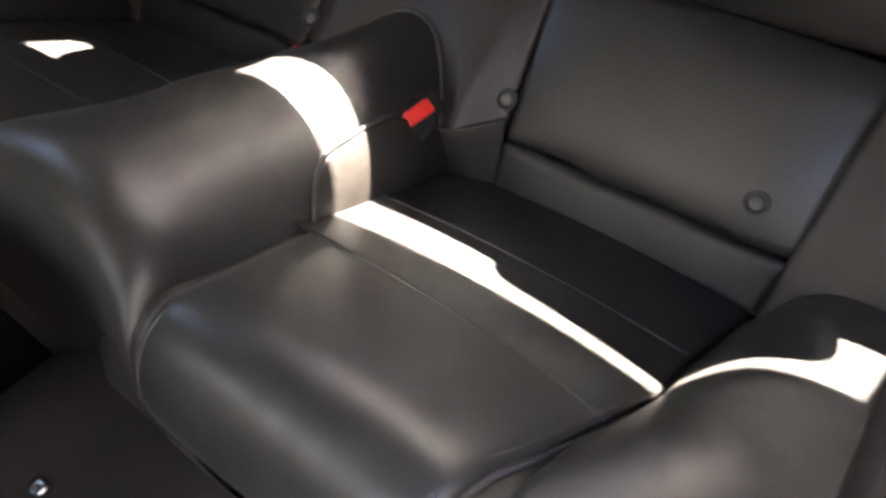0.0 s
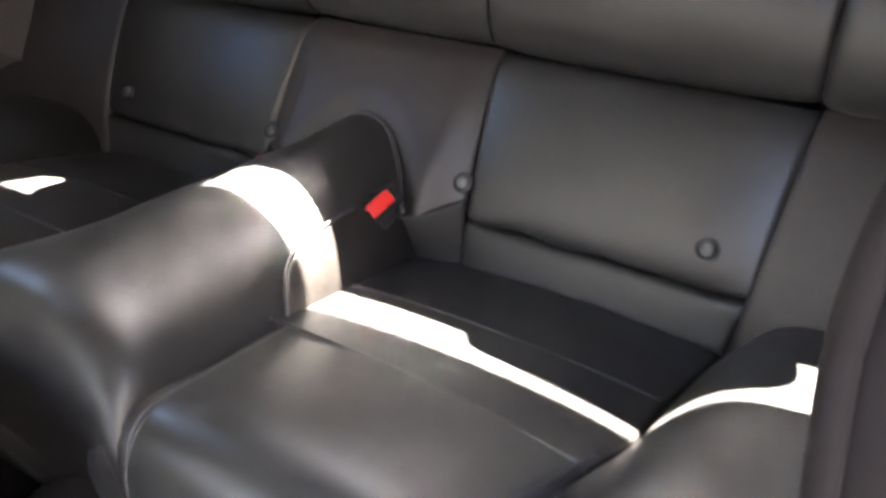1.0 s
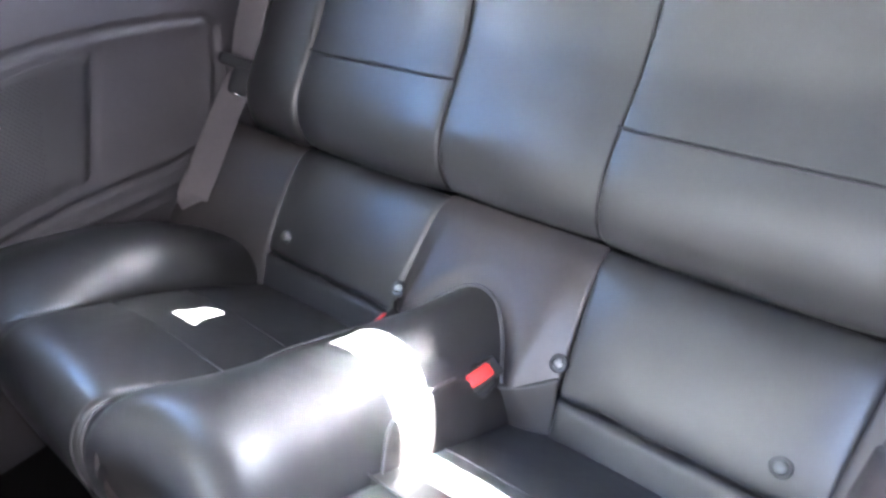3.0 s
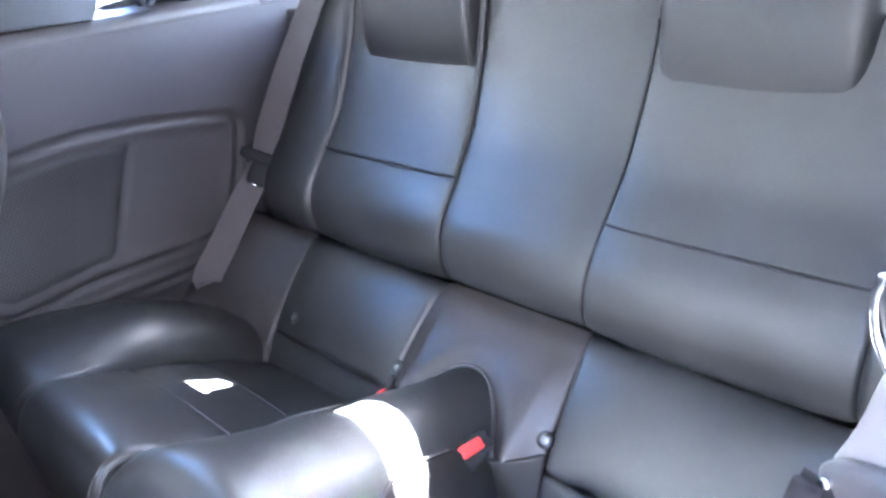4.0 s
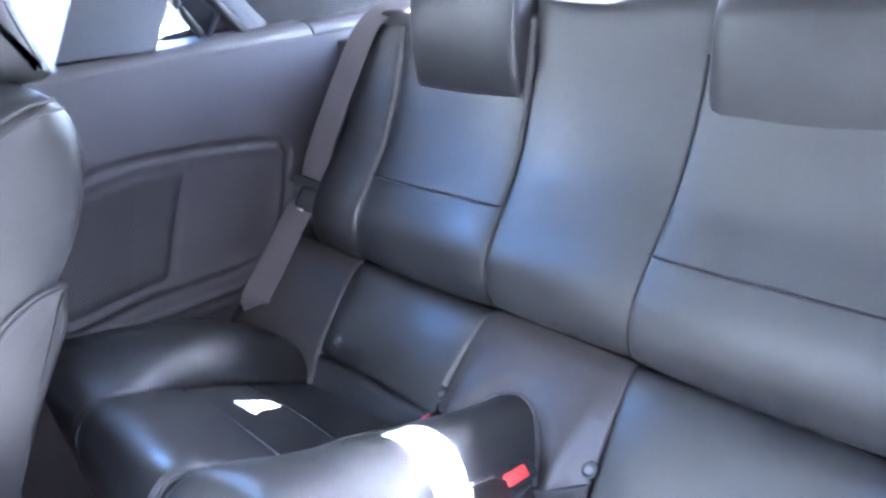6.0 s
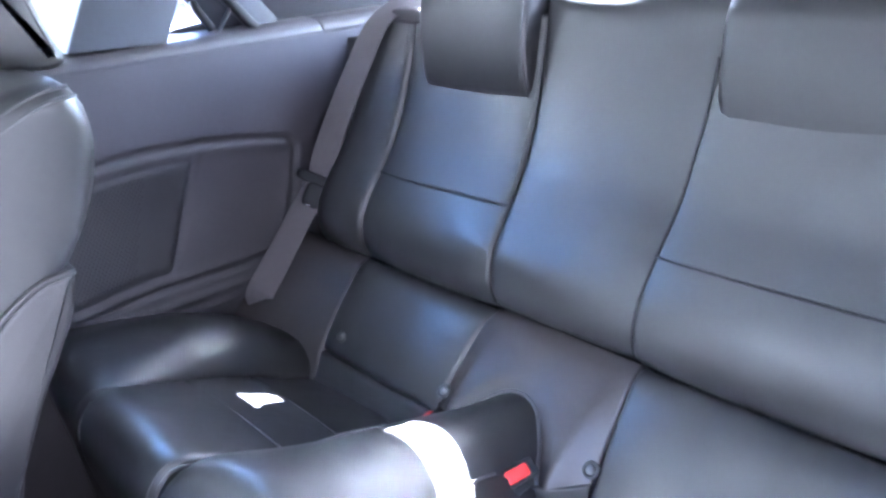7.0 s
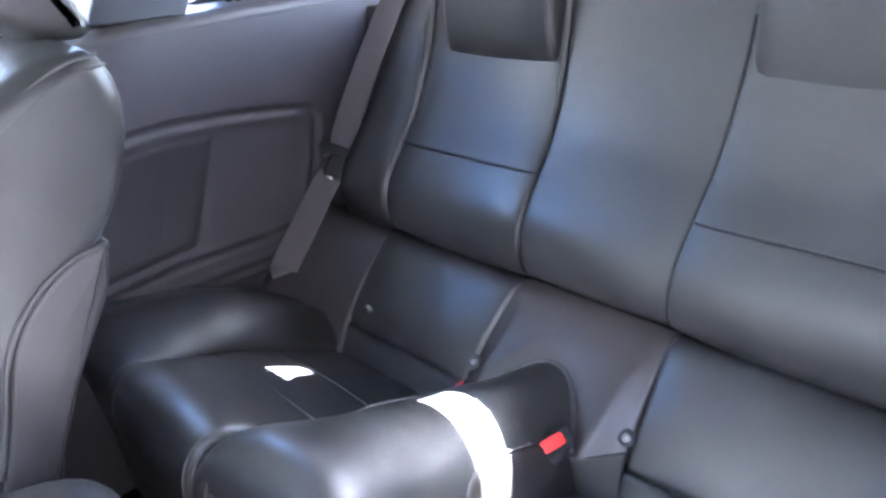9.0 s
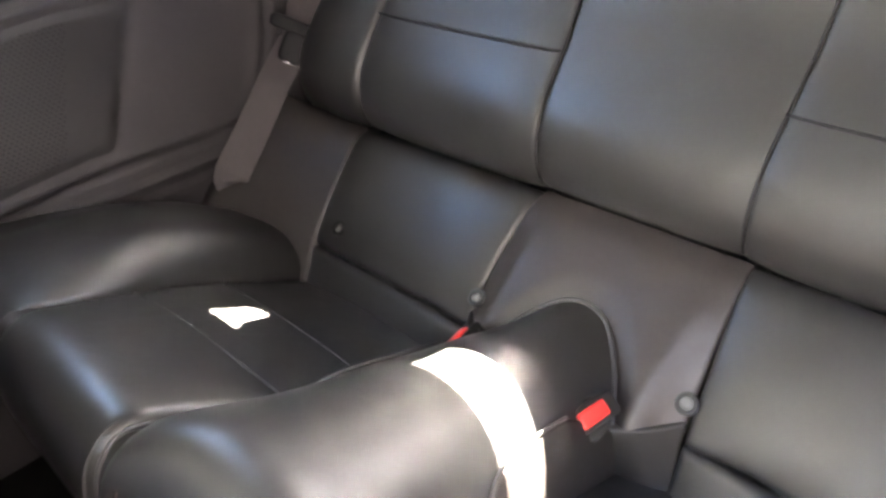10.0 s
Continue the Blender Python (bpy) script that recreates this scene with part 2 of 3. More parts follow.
rear_bench = thing("rear_bench", (0, -0.2, FLOOR_Z), "black leather rear bench seat with two bucket cushions and raised centre", "seat")


def bolster_z(u, y):
    crest = float(np.interp(-y, [0.0, 0.06, 0.12, 0.20, 0.28, 0.34, 0.38], [0.324, 0.361, 0.400, 0.434, 0.454, 0.462, 0.463]))
    base = seat_z(y) - 0.003
    rise = 1 - (1 - min(1.0, u / 0.6)) ** 4.5
    return lerp(base, crest, rise) - 0.016 * smoothstep(0.6, 1.0, u)


def crown(u):
    return 0.010 * math.sin(math.pi * min(1.0, max(0.0, u))) ** 0.8


def front_seam_y(u):
    return -0.2565 - 0.015 * u


REAR_SEAM_Y = -0.167


def half_bench(s):
    def front(u, v):
        y, z = front_curve(v)
        y += (front_seam_y(u) + 0.2555) * (1 - smoothstep(0.0, 0.25, v))
        z += (seat_z(front_seam_y(u)) - 0.405) * (1 - smoothstep(0.0, 0.25, v))
        x = lerp(inner_edge(y), outer_edge(y), u)
        return (s * x, y, z + crown(u) * (1 - smoothstep(0.10, 0.45, v)))
    part("front_pad", pad(front, (0.24, front_curve.length), (0, -0.5, 1), (26, 48), r=0.013, puff=0.003, flat=("v0", "v1")), LEATHER, rear_bench)

    def insert(u, v):
        y = lerp(REAR_SEAM_Y - 0.0005, front_seam_y(u) + 0.0005, v)
        return (s * lerp(0.08, outer_edge(y) - 0.002, u), y, seat_z(y) - 0.001 + crown(u))
    part("seat_insert", pad(insert, (0.29, 0.09), (0, 0, 1), (24, 10), r=0.005, puff=0.002, flat=("v0", "v1")), LEATHER, rear_bench)

    def rear(u, v):
        y = lerp(-0.040, REAR_SEAM_Y + 0.0005, v)
        return (s * lerp(0.08, outer_edge(y) - 0.002, u), y, seat_z(y) - 0.001 + crown(u))
    part("rear_insert", pad(rear, (0.29, 0.125), (0, 0, 1), (24, 12), r=0.005, puff=0.0015, flat=("v1",)), LEATHER, rear_bench)

    along = Curve([(0.03, 0.0), (-0.03, 0.0), (-0.12, 0.0), (-0.22, 0.0), (-0.31, 0.0), (-0.355, 0.0), (-0.378, -0.003), (-0.397, -0.013), (-0.408, -0.035), (-0.411, -0.070), (-0.398, -0.18), (-0.385, -0.33)])

    def outer(u, v):
        y, dz = along(v)
        yy = max(y, -0.378)
        inner = outer_edge(yy) - 0.004 + 0.016 * smoothstep(-0.29, -0.38, y) + 0.010 * smoothstep(-0.11, -0.01, y)
        return (s * lerp(inner, 0.588, u), y + 0.018 * smoothstep(0.3, 1.0, u) * smoothstep(-0.28, -0.42, y), bolster_z(u, yy) + dz)
    part("side_bolster", pad(outer, (0.22, along.length), (-0.2 * s, -0.4, 1), (28, 54), r=0.008, skirt=0.07, flat=("v1", "u1")), LEATHER, rear_bench)

    # the gussets that sink between the cushion and its neighbours
    for nm, edge, sign in (("inner_gusset", inner_edge, -1), ("outer_gusset", outer_edge, 1)):
        def gusset(u, v):
            y, z = front_curve(v)
            lo = edge(y) - sign * 0.008
            return (s * (lo + sign * 0.034 * u), y + 0.005 * smoothstep(0.15, 0.4, v), z - 0.011 * (1 - smoothstep(0.2, 0.45, v)) + 0.002 * math.sin(math.pi * u))
        part(nm, pad(gusset, (0.034, front_curve.length), (0, -0.5, 1), (8, 40), r=0.004, skirt=0.02, flat=("u0", "u1", "v1")), LEATHER_SIDE, rear_bench)

    def strip(u, v):
        y, z = low_curve(v)
        return (s * lerp(lerp(0.134, 0.132, v), lerp(0.402, 0.409, v), u), y, z)
    part("lower_strip", pad(strip, (0.27, low_curve.length), (0, -0.7, 0.7), (20, 8), r=0.007, puff=0.003), LEATHER, rear_bench)

    def panel(u, v):
        y, z = main_curve(v)
        return (s * lerp(lerp(0.132, 0.117, v), lerp(0.410, 0.421, v), u), y - 0.0012 * math.sin(17 * u + 1) * (1 - v) ** 3, z - (0.003 + 0.0016 * math.sin(23 * u)) * (1 - v) ** 4)
    part("back_panel", pad(panel, (0.28, main_curve.length), (0, -0.7, 0.7), (30, 24), r=0.008, puff=0.009), LEATHER, rear_bench)

    def wing(u, v):
        y, z = back_curve(v)
        x = lerp(lerp(0.400, 0.418, v), 0.590, u)
        f = 0.078 * min(1.0, u / 0.8) ** 1.2 * (1 - 0.4 * v)
        return (s * x, y - f * 0.8, z + f * 0.6)
    part("back_wing", pad(wing, (0.17, back_curve.length), (0, -0.7, 0.7), (18, 24), r=0.007, flat=("v1", "u1")), LEATHER_SIDE, rear_bench)

    # piping and double stitching along the pads
    p = [front_curve(t / 14) for t in range(14)]
    for nm, edge, inset, radius, n in (("inner_piping", inner_edge, 0.0015, 0.0022, 14), ("inner_stitching", inner_edge, 0.0095, 0.0011, 10), ("outer_piping", outer_edge, -0.0015, 0.0022, 14), ("outer_stitching", outer_edge, -0.0095, 0.0011, 10)):
        deep = 0.0065 if abs(inset) < 0.005 else 0.0004
        line = []
        for y, z in p[:n]:
            steep = smoothstep(-0.36, -0.41, y)
            line.append((s * (edge(y) + inset), y - 0.001 + deep * steep, z - deep * (1 - steep) + 0.0015 * (abs(inset) > 0.005)))
        part(nm, tube(line, radius), THREAD, rear_bench)
    for nm, y_of in (("front_seam", front_seam_y), ("rear_seam", lambda u: REAR_SEAM_Y)):
        line = []
        for k in range(9):
            u = lerp(0.05, 0.985, k / 8)
            y = y_of(u)
            line.append((s * lerp(0.08, outer_edge(y) - 0.004, u), y, seat_z(y) + (0.0026 if nm == "front_seam" else 0.0006) + crown(u)))
        part(nm, tube(line, 0.0014), LEATHER, rear_bench)
    # round studs in the back panel
    for x in (0.1250, 0.3650):
        y, z = 0.0, 0.36
        turn = Vector((0, 0.62, -0.78)).to_track_quat("-Z", "Y").to_matrix()
        bm = bmesh.new()
        for k, (r0, h0) in enumerate(((0.0108, 0.000), (0.0108, 0.004), (0.0094, 0.0052), (0.0078, 0.0042), (0.0060, 0.0042))):
            for i in range(20):
                bm.verts.new((r0 * math.cos(i * math.tau / 20), r0 * math.sin(i * math.tau / 20), h0))
        bm.verts.ensure_lookup_table()
        for k in range(4):
            for i in range(20):
                j = (i + 1) % 20
                bm.faces.new([bm.verts[q] for q in (k * 20 + i, k * 20 + j, k * 20 + 20 + j, k * 20 + 20 + i)])
        m = Matrix.Translation((s * x, y - 0.002, z + 0.002)) @ turn.to_4x4()
        bmesh.ops.transform(bm, matrix=m, verts=bm.verts)
        bmesh.ops.recalc_face_normals(bm, faces=bm.faces)
        ring = part("stud", bm, PLASTIC_DARK, rear_bench, "black round stud with a clear dome")
        dome = bmesh.new()
        bmesh.ops.create_uvsphere(dome, u_segments=18, v_segments=10, radius=0.0066)
        bmesh.ops.scale(dome, vec=(1, 1, 0.55), verts=dome.verts)
        bmesh.ops.transform(dome, matrix=m @ Matrix.Translation((0, 0, 0.0045)), verts=dome.verts)
        part("dome", dome, STUD, ring, "shiny clear grey dome")


half_bench(1)
half_bench(-1)

# the raised centre between the cushions
HUMP_LINE = [(0.05, 0.396), (0.0, 0.404), (-0.06, 0.417), (-0.10, 0.428), (-0.145, 0.438), (-0.20, 0.454), (-0.257, 0.469), (-0.308, 0.486), (-0.35, 0.498), (-0.376, 0.501), (-0.397, 0.493), (-0.411, 0.474), (-0.418, 0.448), (-0.420, 0.40), (-0.400, 0.24), (-0.385, 0.11)]
HUMP_TOP = Curve(HUMP_LINE)


def hump_w(y):
    return float(np.interp(-y, [0.0, 0.05, 0.12, 0.20, 0.25, 0.40], [0.083, 0.087, 0.099, 0.109, 0.112, 0.117]))


def hump_h(y):
    return float(np.interp(-y, [0.16, 0.25, 0.30, 0.36, 0.40, 0.42], [0.137, 0.122, 0.104, 0.075, 0.058, 0.042]))


def hump_at(a, y, z):
    p = lerp(0.72, 0.95, smoothstep(-0.17, -0.03, y))
    return (hump_w(y) * math.sin(a), y + 0.027 * smoothstep(-0.28, -0.41, y) * max(0.0, math.cos(a)) ** 1.7, z - hump_h(y) * (1 - max(0.0, math.cos(a)) ** p))


def hump(u, v):
    y, z = HUMP_TOP(v)
    return hump_at(lerp(-math.pi / 2, math.pi / 2, u), y, z)


part("centre_hump", pad(hump, (0.3, HUMP_TOP.length), (0, -0.2, 1), (44, 64), r=0.006, flat=("v0", "v1")), LEATHER, rear_bench)

for s in (1, -1):
    def flank(u, v):
        y = lerp(-0.262, -0.036, u)
        top = float(np.interp(u, [0.0, 0.05, 0.126, 0.2, 0.293, 0.54, 0.665, 0.80, 0.90, 1.0], [0.97, 0.80, 0.66, 0.565, 0.515, 0.495, 0.51, 0.60, 0.70, 0.74]))
        a = lerp(math.pi / 2 * 1.02, math.pi / 2 * top, v)
        zt = float(np.interp(-y, [-p[0] for p in HUMP_LINE[:8]], [p[1] for p in HUMP_LINE[:8]]))
        x, _, z = hump_at(a, y, zt)
        return (s * (x + 0.0040), y, z + 0.0015)
    part("hump_flank", pad(flank, (0.2, 0.07), (s, 0, 0.3), (34, 10), r=0.004, skirt=0.01), FLANK_SHADED, rear_bench)
    part("flank_piping", tube([flank(0.0, 0.0)] + [flank(u, 1.0) for u in (0.0, 0.03, 0.07, 0.126, 0.2, 0.293, 0.4, 0.54, 0.665)], 0.0015), THREAD, rear_bench)

    # the vinyl below the saddle, between the hump and the back panel
    def cheek(u, v):
        inner = Vector(flank(0.90, v)) - Vector((s * 0.003, 0, 0.001))
        outer = Vector((s * lerp(0.138, 0.131, v), lerp(-0.046, -0.010, v), lerp(0.276, 0.350, v)))
        return tuple(inner.lerp(outer, u) - Vector((0, 0.006 * math.sin(math.pi * u), 0)))
    part("hump_cheek", pad(cheek, (0.055, 0.07), (s * 0.4, -0.8, 0.3), (10, 10), r=0.003, skirt=0.02, flat=("u0",)), FLANK_SHADED, rear_bench)


def saddle(u, v):
    y, z = back_curve(lerp(0.27, 1.0, v))
    x = lerp(-1, 1, u) * lerp(0.131, 0.120, v)
    d = math.hypot(x / 0.097, (z - 0.314) / 0.104) - 1
    amp = 0.012 + 0.025 * min(1.0, abs(x) / 0.09) ** 2
    f = amp * math.exp(-max(d, 0) / 0.42) * (1 - smoothstep(0.6, 1.0, v)) * (1 - smoothstep(0.72, 1.05, abs(2 * u - 1)))
    return (x, y - f, z + 0.1 * f)


part("centre_saddle", pad(saddle, (0.25, back_curve.length * 0.73), (0, -0.7, 0.7), (44, 40), r=0.005, flat=("v1",)), LEATHER_SIDE, rear_bench)


def saddle_y(x, z):
    """Where the saddle's face stands over a place across and up."""
    rows = [saddle((x / lerp(0.131, 0.120, v) + 1) / 2, v) for v in [k / 40 for k in range(41)]]
    return float(np.interp(z, [r[2] for r in rows], [r[1] for r in rows]))


arc = []
for i in range(19):
    a = lerp(-68, 68, i / 18) * math.pi / 180
    for k in range(120):
        y = -0.10 + k * 0.0015
        zt = float(np.interp(-y, [-p[0] for p in HUMP_LINE[:8]], [p[1] for p in HUMP_LINE[:8]]))
        x, _, z = hump_at(a, y, zt)
        if y > saddle_y(x, z) - 0.0025:
            break
    arc.append((x * 1.02, y - 0.003, z + 0.0024))
part("hump_piping", tube(arc, 0.0024), THREAD, rear_bench)

# ---- the upright rear backrest ----
UPPER = [(0.170, 0.449), (0.142, 0.443), (0.120, 0.449), (0.106, 0.464), (0.0995, 0.486), (0.0995, 0.509), (0.107, 0.535), (0.125, 0.563), (0.152, 0.598), (0.188, 0.65), (0.224, 0.735), (0.243, 0.81), (0.251, 0.856), (0.262, 0.878), (0.288, 0.893), (0.345, 0.880)]
upper_curve = Curve(UPPER)


def at_height(z):
    ts = np.linspace(0, 0.8, 400)
    zs = [upper_curve(t)[1] for t in ts]
    return float(np.interp(z, zs[30:], ts[30:]))


rear_backrest = thing("folding_rear_seat", (0, 0.2, 0.43), "black leather rear seatback with two padded backs and moulded headrests", "seatback")


def upper_panel(name, x0, x1, z0, z1, proud, r=0.012, puff=0.004, x_top=None, mat=LEATHER, n=(20, 24), flat=(), skirt=0.04):
    t0, t1 = (0.0 if z0 is None else at_height(z0)), (1.0 if z1 is None else at_height(z1))
    a1, b1 = x_top or (x0, x1)

    def fn(u, v):
        w = lerp(t0, t1, v)
        y, z = upper_curve(w)
        z += (float(np.interp(u, [0, 0.1, 0.3, 0.45, 0.6, 1], [-0.003, -0.014, -0.020, -0.022, -0.016, -0.014])) * smoothstep(0.80, 0.87, z) + lerp(-0.038, 0.020, u) * smoothstep(0.255, 0.29, y)) * (name == "centre_panel")
        return (lerp(lerp(x0, a1, w), lerp(x1, b1, w), u), y - proud * 0.92, z + proud * 0.3)
    size = (abs(x1 - x0), upper_curve.length * (t1 - t0))
    return part(name, pad(fn, size, (0, -1, 0.4), n, r=r, puff=puff, skirt=skirt, flat=flat), mat, rear_backrest)


def cushion(x0, x1, profile, r, n=48):
    """A stuffed block: a closed (y, z) outline carried from x0 to x1, its two ends rounded over by r."""
    c = Curve(list(profile) + [profile[0]], 8)
    ring = [c(i / n) for i in range(n)]
    mid = sum(ring) / n
    ways = []
    for i in range(n):
        d = ring[(i + 1) % n] - ring[i - 1]
        w = np.array((d[1], -d[0])) / max(1e-9, math.hypot(*d))
        ways.append(w if np.dot(mid - ring[i], w) > 0 else -w)
    inset = [(0.0, r), (0.05 * r, 0.69 * r), (0.2 * r, 0.4 * r), (0.5 * r, 0.134 * r), (r, 0.0)]
    length = abs(x1 - x0)
    rows = inset + [(lerp(r, length - r, k / 6), -0.003 * math.sin(math.pi * k / 6)) for k in range(1, 6)] + [(length - d, i) for d, i in reversed(inset)]
    bm = bmesh.new()
    loops = []
    for d, i in rows:
        x = lerp(x0, x1, d / length)
        loops.append([bm.verts.new((x, *(ring[k] + ways[k] * i))) for k in range(n)])
    for p, q in zip(loops, loops[1:]):
        for k in range(n):
            bm.faces.new((p[k], p[(k + 1) % n], q[(k + 1) % n], q[k]))
    bm.faces.new(loops[0])
    bm.faces.new(loops[-1])
    bmesh.ops.recalc_face_normals(bm, faces=bm.faces)
    return bm


upper_panel("centre_panel", -0.123, 0.111, None, None, 0.002, r=0.008, puff=0.004, x_top=(-0.142, 0.133), n=(24, 60))
for s in (1, -1):
    lo, hi, cut = (0.108, 0.130, 0.583) if s > 0 else (0.120, 0.139, 0.593)
    upper_panel("back_pad", s * (lo - 0.003), s * 0.417, None, cut - 0.0002, 0.006, r=0.008, puff=0.0055, x_top=(s * hi, s * 0.400), flat=("v1",))
    upper_panel("shoulder_pad", s * (lo - 0.003), s * 0.417, cut, 0.812 if s > 0 else 0.84, 0.006, r=0.008, puff=0.0055, x_top=(s * hi, s * 0.400), flat=("v0",))
    t = at_height(cut)
    y, z = upper_curve(t)
    part("cross_seam", tube([(s * lerp(lo + 0.006, 0.410, k), y - 0.0130 + 0.006 * abs(2 * k - 1) ** 4, z + 0.0035) for k in (0, 0.1, 0.3, 0.5, 0.7, 0.9, 1)], 0.0016), FRAME, rear_backrest, "dark seam")
    line = [(w, *upper_curve(w)) for w in [lerp(at_height(0.462), at_height(0.80), k / 14) for k in range(15)]]
    part("pad_seam", tube([(s * lerp(lo - 0.001, hi - 0.001, w), y - 0.0045, z + 0.001) for w, y, z in line], 0.0019 if s > 0 else 0.0014), FRAME, rear_backrest, "dark sunken seam")
    upper_panel("outer_bolster", s * 0.4145, s * 0.545, None, 0.795 if s > 0 else 0.83, 0.008, puff=0.009, r=0.010, x_top=(s * 0.401, s * 0.520), n=(14, 50))
NEAR_HEAD = [(0.240, 0.705), (0.221, 0.718), (0.214, 0.752), (0.212, 0.805), (0.219, 0.850), (0.234, 0.873), (0.262, 0.904), (0.292, 0.931), (0.316, 0.934), (0.335, 0.910), (0.335, 0.83), (0.320, 0.73)]
FAR_HEAD = [(0.250, 0.722), (0.212, 0.732), (0.203, 0.775), (0.204, 0.830), (0.213, 0.872), (0.232, 0.905), (0.262, 0.945), (0.288, 0.974), (0.312, 0.977), (0.330, 0.950), (0.335, 0.85), (0.325, 0.745)]
part("headrest", cushion(0.128, 0.350, NEAR_HEAD, 0.022), LEATHER, rear_backrest)
far_head = part("headrest", cushion(-0.142, -0.360, FAR_HEAD, 0.014), LEATHER, rear_backrest)
part("headrest_seam", tube([(-0.1465, y + 0.001, z) for y, z in FAR_HEAD[1:6]], 0.0016), THREAD, far_head)
part("backrest_shell", box((1.06, 0.06, 0.42), (0, 0.305, 0.63), 0.02, 3, Matrix.Rotation(radians(-16), 3, "X")), CARPET, rear_backrest, "black carpeted rear shell")

# ---- seat belts ----
def buckle(s):
    ob = thing("belt_buckle", (s * 0.080, -0.078, 0.360), "black seat belt buckle with a red release button in the hump", "seat belt buckle", "rear belt buckles")
    # the surface of the hump at the buckle, and the ways along and across it
    up = Vector((s * 0.62, -0.12, 0.78)).normalized()
    ahead = (Vector((0, -1, 0.06)) - up * Vector((0, -1, 0.06)).dot(up)).normalized()
    turn = Matrix((ahead.cross(up), ahead, up)).transposed()
    turn = turn @ Matrix.Rotation(radians(s * -4), 3, "Z")
    zt = float(np.interp(0.082, [-p[0] for p in HUMP_LINE[:8]], [p[1] for p in HUMP_LINE[:8]]))
    at = Vector(hump_at(s * 0.93, -0.082, zt))
    lip = [at + turn @ Vector((0.0175 * math.cos(a) - 0.001, 0.008 + 0.034 * math.sin(a), 0.0022 - 0.005 * math.cos(a) ** 2)) for a in [i * math.tau / 24 for i in range(25)]]
    # no real recess: a black disc on the hump gives the opening's shade
    socket = part("socket", blob((0.034, 0.066, 0.012), at + turn @ Vector((-0.001, 0.008, -0.001)), 3.0, 22, turn), MATTE_BLACK, ob, "black oval disc in place of the shaded opening in the leather")
    part("lip", tube([tuple(v) for v in lip], 0.0022, 8, 2), LEATHER, socket, "rolled leather lip")
    part("housing", box((0.023, 0.046, 0.018), at + turn @ Vector((0.001, -0.007, 0.001)), 0.004, 3, turn), MATTE_BLACK, ob)
    part("release_button", box((0.0150, 0.032, 0.010), at + turn @ Vector((0.001, -0.002, 0.0075)), 0.0035, 3, turn), RED, ob, "bright red release button")
    return ob


buckle(1)
buckle(-1)

rear_belt = thing("rear_seat_belt", (-0.53, -0.08, 0.39), "grey webbing seat belt with black sliding stop, hanging beside the seatback", "seat belt")
BELT = [(-0.385, 0.285, 0.858), (-0.425, 0.262, 0.856), (-0.474, 0.226, 0.826), (-0.503, 0.191, 0.755), (-0.527, 0.159, 0.680), (-0.545, 0.130, 0.610), (-0.554, 0.110, 0.555), (-0.552, 0.060, 0.505), (-0.541, -0.005, 0.445), (-0.533, -0.050, 0.404), (-0.541, -0.040, 0.380)]
BELT_FACE = [(0.2, -0.5, 0.9), (0.4, -0.6, 0.8), (0.6, -0.75, 0.3)] + [(0.72, -0.65, 0.2)] * 8
part("webbing", ribbon(BELT, BELT_FACE), WEBBING, rear_belt)
along = (Vector(BELT[7]) - Vector(BELT[5])).normalized()
face = Vector((0.72, -0.65, 0.2)).normalized()
across = along.cross(face).normalized()
face = across.cross(along)
strap = Matrix((across, face, along)).transposed()
hub = Vector((-0.554, 0.112, 0.562)) + face * 0.003
part("slider", blob((0.078, 0.014, 0.020), hub, 5.0, 16, strap), FRAME, rear_belt)
head = part("tongue_head", blob((0.036, 0.013, 0.044), hub + along * 0.028 - across * 0.004 + face * 0.004, 4.0, 16, strap), FRAME, rear_belt)
part("tongue_plate", box((0.012, 0.003, 0.004), hub + along * 0.048 + face * 0.008, 0.0015, 2, strap), CHROME, head, "bright metal tongue")
part("button", blob((0.008, 0.004, 0.008), hub + along * 0.014 + across * 0.020 + face * 0.007, 3.0, 8, strap), PLASTIC, head)
part("belt_guide", blob((0.084, 0.05, 0.028), (-0.422, 0.258, 0.832), 4.0, 16), PLASTIC, rear_belt)

# ---- far side trim, with its recessed pocket and sill ----
trim_wall = tagged(thing("wall_far_trim", (-0.6, -0.1, FLOOR_Z), "dark grey moulded quarter trim with a recessed speaker pocket", "side trim"), kind="structure")
POCKET = [(-0.275, 0.664), (-0.17, 0.672), (-0.066, 0.664), (0.02, 0.652), (0.085, 0.640), (0.098, 0.622), (0.080, 0.560), (0.045, 0.485), (0.020, 0.456), (-0.05, 0.452), (-0.20, 0.458), (-0.33, 0.448), (-0.375, 0.475), (-0.365, 0.54), (-0.33, 0.62), (-0.305, 0.652)]


def inside_distance(p, poly):
    """How far inside the outline a place lies; less than 0 outside."""
    best, within = 1e9, False
    for (ax, ay), (bx, by) in zip(poly, poly[1:] + poly[:1]):
        t = max(0, min(1, ((p[0] - ax) * (bx - ax) + (p[1] - ay) * (by - ay)) / ((bx - ax) ** 2 + (by - ay) ** 2)))
        best = min(best, math.hypot(p[0] - ax - t * (bx - ax), p[1] - ay - t * (by - ay)))
        if (ay > p[1]) != (by > p[1]) and p[0] < (bx - ax) * (p[1] - ay) / (by - ay) + ax:
            within = not within
    return best if within else -best


